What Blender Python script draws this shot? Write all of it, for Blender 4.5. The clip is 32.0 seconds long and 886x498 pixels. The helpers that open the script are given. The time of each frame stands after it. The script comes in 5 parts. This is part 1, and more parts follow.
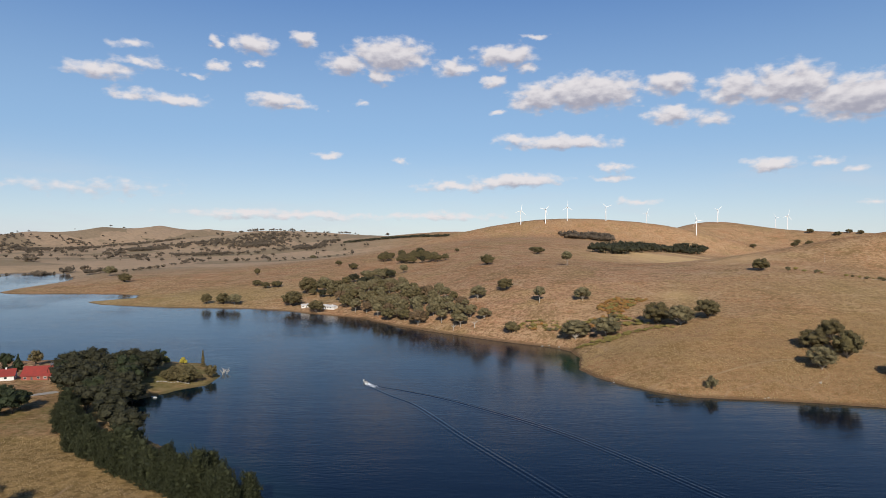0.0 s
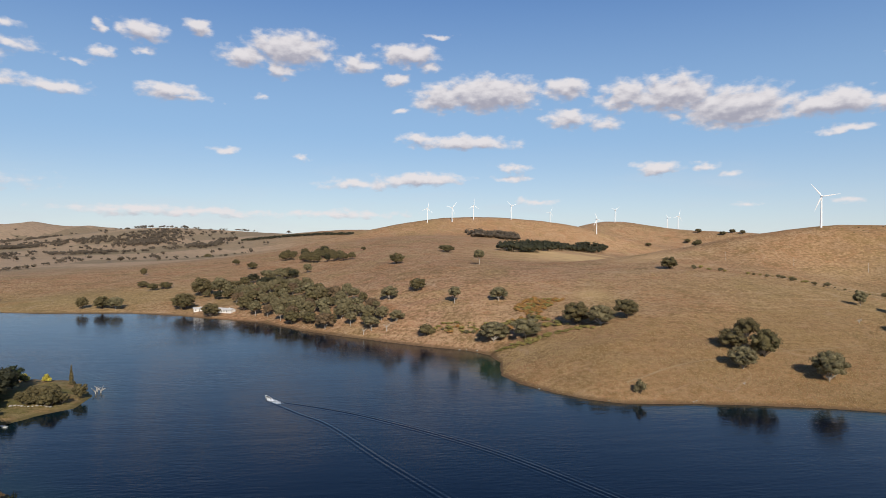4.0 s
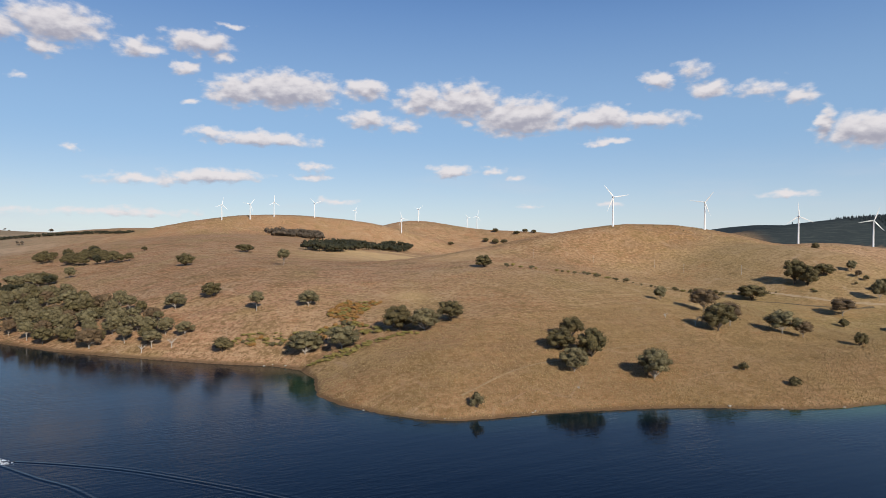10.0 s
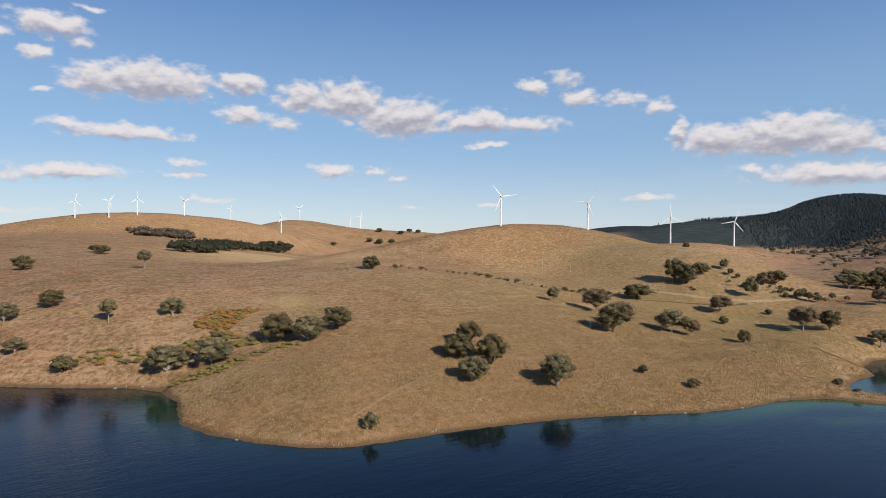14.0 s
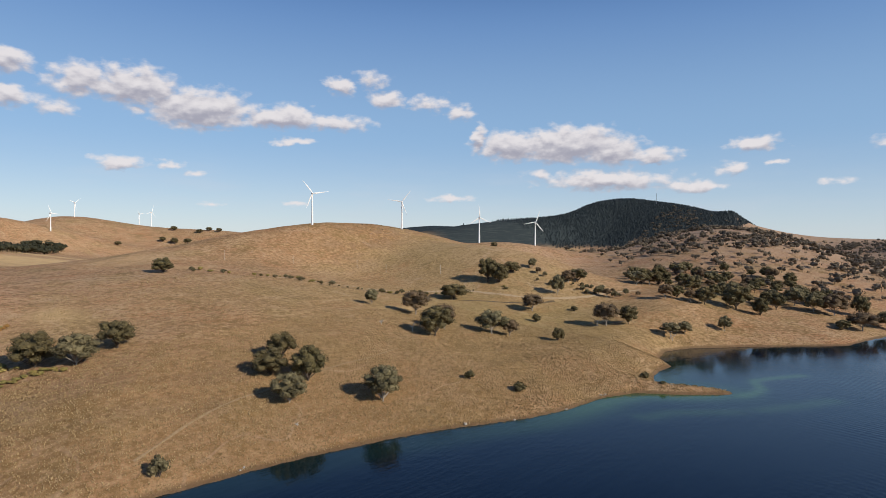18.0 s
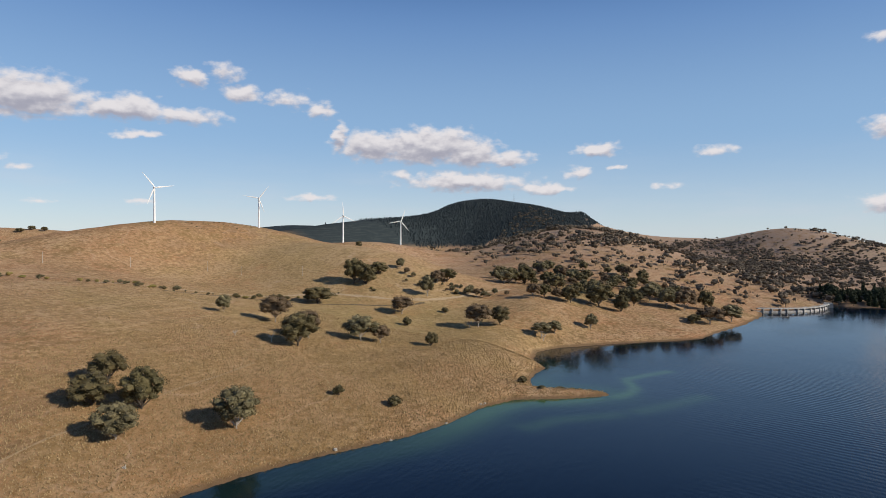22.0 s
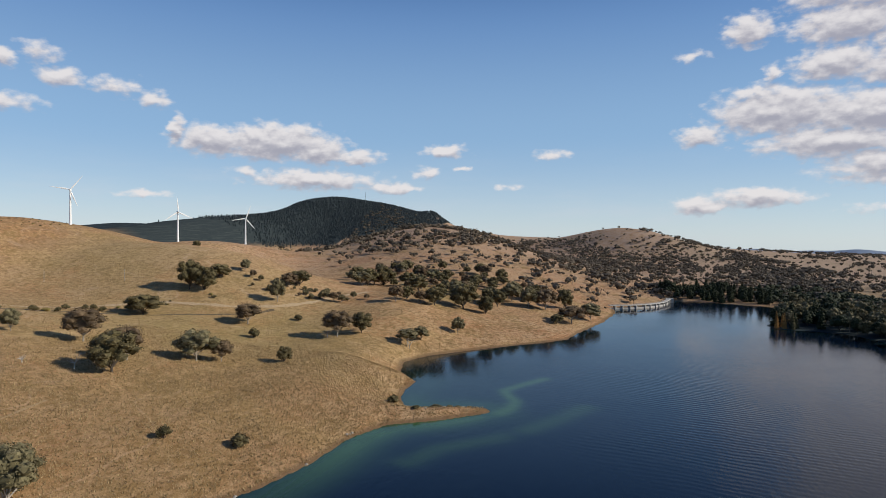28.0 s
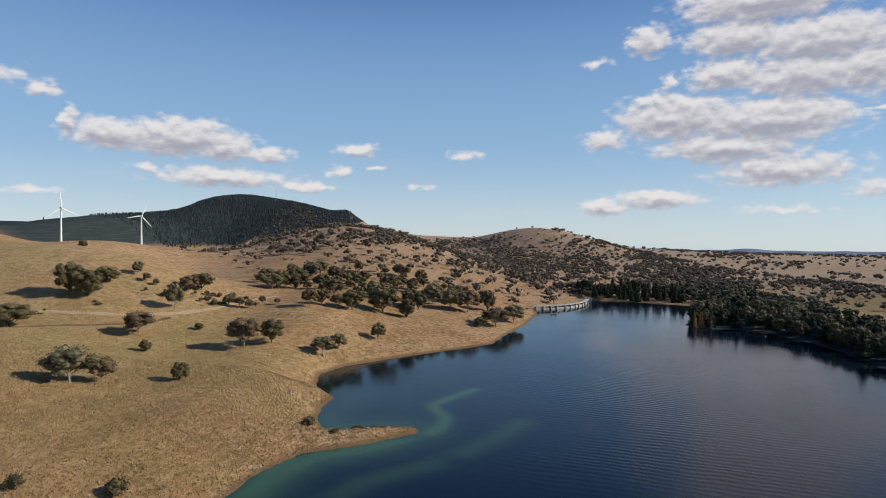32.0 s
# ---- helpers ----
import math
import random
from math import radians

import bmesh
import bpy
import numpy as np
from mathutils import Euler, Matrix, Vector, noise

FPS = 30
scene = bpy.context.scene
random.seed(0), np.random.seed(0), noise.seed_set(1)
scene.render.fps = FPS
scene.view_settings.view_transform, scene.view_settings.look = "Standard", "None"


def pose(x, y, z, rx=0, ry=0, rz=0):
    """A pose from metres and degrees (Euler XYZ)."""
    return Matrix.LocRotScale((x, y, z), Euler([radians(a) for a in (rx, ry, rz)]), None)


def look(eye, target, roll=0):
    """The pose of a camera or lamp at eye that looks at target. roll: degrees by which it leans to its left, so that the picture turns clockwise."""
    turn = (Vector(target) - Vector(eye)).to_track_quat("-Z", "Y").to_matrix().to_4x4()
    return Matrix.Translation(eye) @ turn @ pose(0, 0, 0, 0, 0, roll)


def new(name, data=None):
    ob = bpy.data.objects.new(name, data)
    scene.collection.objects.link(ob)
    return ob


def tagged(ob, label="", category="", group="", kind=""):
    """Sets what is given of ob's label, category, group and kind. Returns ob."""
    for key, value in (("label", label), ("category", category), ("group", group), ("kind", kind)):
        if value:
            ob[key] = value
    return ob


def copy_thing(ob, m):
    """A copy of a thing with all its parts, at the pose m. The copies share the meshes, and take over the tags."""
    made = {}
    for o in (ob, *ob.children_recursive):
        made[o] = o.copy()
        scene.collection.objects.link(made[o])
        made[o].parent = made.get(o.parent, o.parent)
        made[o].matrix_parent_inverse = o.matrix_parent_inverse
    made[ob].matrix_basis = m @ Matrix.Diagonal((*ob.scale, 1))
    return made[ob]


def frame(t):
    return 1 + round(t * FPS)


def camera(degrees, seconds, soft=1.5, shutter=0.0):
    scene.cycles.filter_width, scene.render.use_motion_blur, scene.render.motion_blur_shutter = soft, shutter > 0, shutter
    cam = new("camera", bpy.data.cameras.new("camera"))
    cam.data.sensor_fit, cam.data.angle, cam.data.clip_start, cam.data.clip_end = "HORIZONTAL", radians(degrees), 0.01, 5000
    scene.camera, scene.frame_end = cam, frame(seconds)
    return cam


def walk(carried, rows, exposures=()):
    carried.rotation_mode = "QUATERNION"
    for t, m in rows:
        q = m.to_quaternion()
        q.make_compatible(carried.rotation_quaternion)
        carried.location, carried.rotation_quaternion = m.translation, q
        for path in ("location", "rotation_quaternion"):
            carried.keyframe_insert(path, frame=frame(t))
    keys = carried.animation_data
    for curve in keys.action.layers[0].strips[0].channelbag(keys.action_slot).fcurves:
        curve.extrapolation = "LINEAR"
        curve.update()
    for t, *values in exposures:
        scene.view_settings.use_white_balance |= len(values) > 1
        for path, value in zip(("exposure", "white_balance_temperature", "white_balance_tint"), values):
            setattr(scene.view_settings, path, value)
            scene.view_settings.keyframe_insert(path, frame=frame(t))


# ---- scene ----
cam = camera(69.75, 32.0, soft=0.8)

# seconds, x, y, z, heading clockwise from +y, tilt, roll
PATH = [
    (0, -242.50, -330.58, 82.90, -0.441, -1.134, 0.075),
    (1, -244.35, -322.63, 82.84, 1.395, -1.158, 0.154),
    (2, -246.11, -314.71, 82.68, 4.037, -1.181, 0.189),
    (3, -247.62, -306.48, 82.38, 6.404, -1.205, 0.262),
    (3.5, -248.04, -302.27, 82.25, 7.360, -1.226, 0.294),
    (5.5, -248.74, -284.68, 81.58, 11.553, -1.262, 0.344),
    (6, -248.74, -280.38, 81.37, 12.857, -1.258, 0.362),
    (7, -248.21, -271.70, 80.96, 14.935, -1.277, 0.410),
    (8, -246.99, -262.78, 80.63, 19.343, -1.252, 0.478),
    (9, -245.38, -254.16, 80.31, 23.044, -1.210, 0.381),
    (10, -243.16, -245.89, 80.04, 26.084, -1.165, 0.360),
    (11, -240.48, -237.94, 79.74, 28.716, -1.137, 0.346),
    (12, -237.24, -229.96, 79.57, 31.540, -1.101, 0.326),
    (13, -234.18, -222.35, 79.54, 33.821, -1.106, 0.358),
    (14, -230.97, -215.10, 79.59, 36.660, -1.085, 0.383),
    (14.5, -229.16, -211.53, 79.63, 38.621, -1.074, 0.408),
    (16.5, -220.77, -197.20, 79.90, 47.722, -1.058, 0.429),
    (17, -218.30, -193.91, 79.87, 49.684, -1.048, 0.436),
    (18, -212.73, -187.83, 79.65, 53.828, -1.018, 0.495),
    (19, -206.88, -182.23, 79.50, 57.119, -1.010, 0.463),
    (20, -200.77, -176.95, 79.25, 59.240, -0.988, 0.472),
    (21, -194.49, -172.11, 79.13, 62.727, -0.958, 0.409),
    (22, -188.21, -167.81, 79.05, 66.232, -0.940, 0.408),
    (23, -182.09, -163.49, 78.81, 68.076, -0.929, 0.446),
    (24, -175.69, -159.55, 78.72, 69.788, -0.935, 0.469),
    (25, -168.88, -155.76, 78.81, 71.951, -0.937, 0.409),
    (25.5, -165.35, -153.95, 78.87, 73.323, -0.937, 0.400),
    (27.5, -150.83, -147.20, 78.78, 78.505, -0.939, 0.409),
    (28, -147.02, -145.73, 78.73, 79.705, -0.931, 0.401),
    (29, -139.47, -142.95, 78.67, 82.059, -0.940, 0.385),
    (30, -131.90, -140.55, 78.60, 84.198, -0.926, 0.396),
    (31, -124.25, -138.21, 78.53, 85.814, -0.932, 0.424),
    (32, -116.25, -136.23, 78.49, 87.479, -0.904, 0.434),
]
walk(cam, [(t, pose(x, y, z, 90 + tilt, 0, -heading) @ pose(0, 0, 0, 0, 0, roll)) for t, x, y, z, heading, tilt, roll in PATH],
     exposures=[(0, 0, 6280, 10), (18, 0, 6280, 10), (25, 0, 6280, 9), (32, 0, 6250, 7.5)])

# ---- daylight ----
SUN_BEARING, SUN_HEIGHT = 177.0, 29.0
to_sun = Vector((math.sin(radians(SUN_BEARING)) * math.cos(radians(SUN_HEIGHT)), math.cos(radians(SUN_BEARING)) * math.cos(radians(SUN_HEIGHT)), math.sin(radians(SUN_HEIGHT))))
sun = new("sun", bpy.data.lights.new("sun", "SUN"))
sun.data.energy, sun.data.angle, sun.data.color = 5.0, radians(0.55), (1.0, 0.90, 0.76)
sun.matrix_world = look((0, 0, 900), Vector((0, 0, 900)) - to_sun)


def wire(tree, kind, **inputs):
    """A shader node with its inputs set: a value, or the socket that feeds it."""
    node = tree.nodes.new(kind)
    for key, value in inputs.items():
        socket = node.inputs[int(key[1:])] if key[0] == "i" and key[1:].isdigit() else node.inputs[key.replace("_", " ")]
        if isinstance(value, bpy.types.NodeSocket):
            tree.links.new(value, socket)
        else:
            socket.default_value = value
    return node


def calc(tree, operation, a, b=0.0, c=0.0, clamp=False):
    node = tree.nodes.new("ShaderNodeMath")
    node.operation, node.use_clamp = operation, clamp
    for socket, value in zip(node.inputs, (a, b, c)):
        if isinstance(value, bpy.types.NodeSocket):
            tree.links.new(value, socket)
        else:
            socket.default_value = value
    return node.outputs[0]


def blend(tree, factor, a, b):
    node = tree.nodes.new("ShaderNodeMix")
    node.data_type = "RGBA"
    for socket, value in ((node.inputs[0], factor), (node.inputs[6], a), (node.inputs[7], b)):
        if isinstance(value, bpy.types.NodeSocket):
            tree.links.new(value, socket)
        else:
            socket.default_value = value if isinstance(value, float) else (*value[:3], 1)
    return node.outputs[2]


def ramp(tree, value, low, high):
    node = tree.nodes.new("ShaderNodeMapRange")
    node.interpolation_type = "SMOOTHSTEP"
    tree.links.new(value, node.inputs[0])
    node.inputs[1].default_value, node.inputs[2].default_value = low, high
    return node.outputs[0]


# clouds, puff by puff: bearing and height of the middle in degrees, half-width and half-height, density
CLOUDS_WEST = [(-28.8, 12.9, 2.4, 0.67, 0.8), (-25.9, 13.8, 2.3, 0.38, 0.6), (-21.4, 13.3, 1, 0.29, 0.5), (-26.6, 15.1, 1.5, 0.38, 0.5), (-26.4, 11.3, 1.8, 0.54, 0.8), (-23.1, 11.2, 2.3, 0.58, 0.8), (-19.9, 15.9, 0.6, 0.54, 0.7), (-16.9, 16, 1.9, 0.84, 1), (-19.8, 14.1, 1.1, 0.4, 0.8), (-16.7, 14.5, 0.7, 0.31, 0.7), (-12.7, 16.8, 1.1, 0.63, 0.9), (-15, 11.6, 2.4, 0.63, 0.9), (-13.8, 11.1, 2.2, 0.31, 0.6), (-7.6, 11.6, 0.9, 0.29, 0.5), (-9, 14.9, 2.2, 0.86, 0.9), (-5.2, 15.7, 3.5, 1.44, 1.1), (-6.1, 14, 0.9, 0.75, 0.8), (0.6, 14.7, 1.8, 0.75, 0.9), (5.1, 15.7, 2.8, 0.88, 1), (6.9, 14.8, 1, 0.58, 0.8)]
CLOUDS_NORTH = [(4.1, 13.5, 1.3, 0.53, 0.8), (7.6, 17.3, 1.2, 0.23, 0.6), (8, 12.1, 2.4, 1.2, 1), (12.2, 12.4, 4.7, 1.48, 1.2), (4.6, 10.9, 0.8, 0.24, 0.6), (19.1, 12.7, 1.9, 0.86, 1), (19.3, 10.3, 2.2, 0.81, 0.9), (22.5, 9.7, 1.4, 0.54, 0.7), (6.2, 8.6, 2.3, 0.49, 0.7), (10.4, 8.2, 4.4, 0.63, 0.9), (0.9, 4.5, 3.5, 0.5, 0.7), (6.3, 5, 3.9, 0.6, 0.9), (14.6, 6, 1.8, 0.29, 0.6), (14.5, 5.2, 1.7, 0.34, 0.75), (26.8, 5.8, 1.8, 0.56, 0.9), (30.5, 5.8, 1.1, 0.37, 0.7), (32.6, 5.2, 0.6, 0.29, 0.5), (-10.3, 7, 1.1, 0.34, 0.6), (-4.2, 6.6, 0.6, 0.35, 0.7)]
CLOUDS_RIDGE = [(16.6, 3.1, 1.9, 0.24, 0.5), (-17.4, 2, 5.6, 0.39, 0.6), (-12.7, 1.8, 7.7, 0.38, 0.6), (-29.8, 3.9, 5.8, 0.66, 0.35), (-1.2, 1.8, 6.6, 0.4, 0.55), (24.3, 11.9, 2.5, 1.28, 0.9), (28.1, 11.8, 3.3, 1.57, 1.1), (32.8, 10.5, 4.4, 1.62, 1.2), (39.6, 10.2, 3.5, 1, 1.1), (44, 10, 3.2, 0.77, 0.8), (40.5, 8.2, 1.9, 0.31, 0.7), (28.4, 9.9, 0.8, 0.32, 0.5), (44.7, 13.1, 1.3, 0.79, 0.95), (47.4, 13.7, 1.4, 0.71, 0.6), (48.8, 12.1, 1.7, 0.8, 0.9), (52.4, 11.9, 1.8, 0.69, 0.6), (55.2, 11.1, 1.4, 0.68, 0.7)]
CLOUDS_HILL = [(57.1, 8.8, 0.7, 1.36, 0.9), (59.8, 8.2, 3.2, 1.31, 1.1), (64.9, 8.2, 5, 1.57, 1.25), (68.8, 7.7, 2.8, 1.34, 1), (72.1, 7.1, 2.2, 0.68, 0.9), (62.6, 5.6, 1.3, 0.38, 0.5), (68.2, 5.1, 5.6, 0.84, 1), (75, 4.5, 2.7, 0.52, 0.85), (79.8, 7.8, 1.8, 0.65, 0.9), (78.4, 5.9, 1.1, 0.56, 0.75), (81.6, 6.2, 0.8, 0.23, 0.7), (89.2, 7.4, 1.4, 0.45, 0.7), (85, 4.6, 0.7, 0.36, 0.5), (54.7, 3.6, 1.9, 0.35, 0.8), (40.9, 2.8, 1.3, 0.29, 0.6), (33.9, 2.7, 1, 0.19, 0.5), (89.9, 7.4, 1.1, 0.35, 0.6), (85.7, 4.6, 1, 0.26, 0.4)]
CLOUDS_BANK = [(101.6, 2.9, 2.5, 0.74, 0.9), (105.9, 3.5, 3.7, 0.77, 1), (105.2, 16.6, 2, 1.21, 1), (100.8, 15, 1.2, 0.46, 0.6), (114.2, 18.7, 6.5, 1.57, 1.3), (112, 16.2, 4.1, 1.34, 1.2), (117.9, 15.4, 5.7, 1.72, 1.2), (111.2, 13.5, 2.9, 1.31, 1.1), (117, 12.8, 5.2, 1.57, 1.2), (121, 12.9, 3, 1.91, 1.1), (105.8, 11.8, 1.8, 0.46, 0.8), (101.6, 8.6, 1.9, 0.86, 0.9), (107.4, 10.3, 4.7, 1.96, 1.2), (114.5, 9.7, 6.5, 1.75, 1.25), (111.3, 7.7, 5.8, 1.14, 1.1), (115.5, 5.8, 5.3, 1.44, 1)]
# from (124, 26) on: unseen clouds, added to brighten the lake's reflections
CLOUDS_FAR_AND_UNSEEN = [(106.9, 13.2, 0.7, 0.68, 0.7), (121.7, 4, 1.7, 0.74, 0.6), (115.5, 2.5, 3.4, 0.45, 0.5), (121.8, 9.9, 1.5, 0.26, 0.6), (124, 26, 11, 4, 1.2), (134, 31, 10, 3.5, 1.1), (131, 15, 6, 3, 1.1), (133, 9, 6, 1.6, 0.9), (112, 31, 7, 2.4, 1.1), (117, 23.5, 9, 2.6, 1.2), (129, 21, 8, 3, 1.2), (116, 38, 12, 4, 1.1), (104, 27, 6, 2, 0.9), (119, 26, 13, 6, 1.5), (131, 24, 11, 7, 1.5)]


def build_sky():
    world = bpy.data.worlds.new("daylight")
    scene.world = world
    world.use_nodes = True
    tree = world.node_tree
    tree.nodes.clear()
    sky = tree.nodes.new("ShaderNodeTexSky")
    sky.sky_type, sky.sun_disc, sky.sun_elevation, sky.sun_rotation = "NISHITA", False, radians(SUN_HEIGHT), radians(SUN_BEARING)
    sky.altitude, sky.air_density, sky.dust_density, sky.ozone_density = 900, 1.0, 0.15, 3.0
    where = tree.nodes.new("ShaderNodeTexCoord").outputs["Generated"]
    split = wire(tree, "ShaderNodeSeparateXYZ", i0=where)
    x, y, z = split.outputs
    bearing = calc(tree, "MULTIPLY", calc(tree, "ARCTAN2", x, y), 180 / math.pi)
    height = calc(tree, "MULTIPLY", calc(tree, "ARCSINE", z), 180 / math.pi)

    def vector(operation, *values):
        node = tree.nodes.new("ShaderNodeVectorMath")
        node.operation = operation
        for socket, value in zip(node.inputs, values):
            if isinstance(value, bpy.types.NodeSocket):
                tree.links.new(value, socket)
            else:
                socket.default_value = value
        return node.outputs["Value"] if operation == "LENGTH" else node.outputs[0]

    def cloud_mass(rise):
        """How thick the cloud is at a direction that lies so many degrees higher."""
        flat = wire(tree, "ShaderNodeCombineXYZ", i0=bearing, i1=calc(tree, "ADD", height, rise), i2=0.0).outputs[0]
        tall = vector("MULTIPLY", flat, (1.0, 1.7, 1.0))
        curl = wire(tree, "ShaderNodeTexNoise", Vector=tall, Scale=0.55, Detail=4.0, Roughness=0.5).outputs["Color"]
        bent = vector("MULTIPLY_ADD", vector("SUBTRACT", curl, (0.5, 0.5, 0.5)), (2.6, 1.1, 0.0), flat)
        total = None
        for cb, ch, hw, hh, dense in CLOUDS_WEST + CLOUDS_NORTH + CLOUDS_RIDGE + CLOUDS_HILL + CLOUDS_BANK + CLOUDS_FAR_AND_UNSEEN:
            hw, hh = hw * 1.06, hh * 1.06
            off = vector("LENGTH", vector("MULTIPLY_ADD", bent, (1 / hw, 1 / hh, 0.0), (-cb / hw, -ch / hh, 0.0)))
            body = calc(tree, "MULTIPLY_ADD", off, -dense, dense * 1.2 - 0.04)
            total = body if total is None else calc(tree, "MAXIMUM", total, body)
        puff = wire(tree, "ShaderNodeTexNoise", Vector=tall, Scale=0.95, Detail=5.0, Roughness=0.48).outputs[0]
        return calc(tree, "ADD", total, calc(tree, "MULTIPLY_ADD", puff, 1.3, -0.65))

    mass, above = cloud_mass(0.0), cloud_mass(0.6)
    cover = ramp(tree, mass, -0.05, 0.66)
    streak = vector("MULTIPLY", wire(tree, "ShaderNodeCombineXYZ", i0=bearing, i1=height, i2=0.0).outputs[0], (1.0, 4.5, 1.0))
    veil = wire(tree, "ShaderNodeTexNoise", Vector=streak, Scale=0.07, Detail=5.0, Roughness=0.6).outputs[0]
    haze = calc(tree, "MULTIPLY", ramp(tree, height, 9.0, 0.5), calc(tree, "MULTIPLY", ramp(tree, veil, 0.45, 0.75), 0.35))
    lit = calc(tree, "MULTIPLY_ADD", calc(tree, "SUBTRACT", mass, above), 0.8, calc(tree, "MULTIPLY_ADD", mass, -0.28, 0.66))
    light = blend(tree, ramp(tree, lit, 0.0, 1.0), (3.9, 3.7, 4.2), (8.2, 7.6, 7.4))
    air = blend(tree, ramp(tree, height, 36.0, 19.0), (0.42, 1.15, 3.1), (1.10, 2.4, 5.3))
    toward = tree.nodes.new("ShaderNodeVectorMath")
    toward.operation = "DOT_PRODUCT"
    tree.links.new(where, toward.inputs[0])
    toward.inputs[1].default_value = to_sun
    phase = calc(tree, "MULTIPLY", toward.outputs["Value"], toward.outputs["Value"])
    dim = calc(tree, "MULTIPLY", ramp(tree, phase, 0.55, 0.0), ramp(tree, height, 17.0, 27.0))
    air = blend(tree, calc(tree, "MULTIPLY", dim, 0.55), air, (0.18, 0.50, 1.5))
    air = blend(tree, ramp(tree, height, 24.0, 8.0), air, (3.0, 4.7, 6.9))
    air = blend(tree, ramp(tree, height, 9.5, -1.0), air, (5.9, 6.7, 7.3))
    tint = blend(tree, 0.72, sky.outputs[0], air)
    tint = blend(tree, haze, tint, (6.2, 6.4, 6.9))
    tint = blend(tree, calc(tree, "MULTIPLY", cover, 0.93), tint, light)
    back = wire(tree, "ShaderNodeBackground", Color=tint, Strength=0.1)
    out = tree.nodes.new("ShaderNodeOutputWorld")
    tree.links.new(back.outputs[0], out.inputs[0])


build_sky()
# ---- materials ----
def material(name, roughness=0.8, metallic=0.0):
    """A node material: returns it, its tree and its main shader node."""
    mat = bpy.data.materials.new(name)
    mat.use_nodes = True
    tree = mat.node_tree
    shader = tree.nodes["Principled BSDF"]
    shader.inputs["Roughness"].default_value, shader.inputs["Metallic"].default_value = roughness, metallic
    return mat, tree, shader


def noise_tex(tree, vector, scale, detail=4.0, rough=0.55):
    return wire(tree, "ShaderNodeTexNoise", Vector=vector, Scale=scale, Detail=detail, Roughness=rough).outputs[0]


def bumped(tree, shader, height, strength, distance):
    bump = wire(tree, "ShaderNodeBump", Height=height, Strength=strength, Distance=distance)
    tree.links.new(bump.outputs[0], shader.inputs["Normal"])


def position(tree):
    return tree.nodes.new("ShaderNodeNewGeometry").outputs["Position"]


def attribute(tree, key):
    node = tree.nodes.new("ShaderNodeAttribute")
    node.attribute_name = key
    return node.outputs["Fac"]


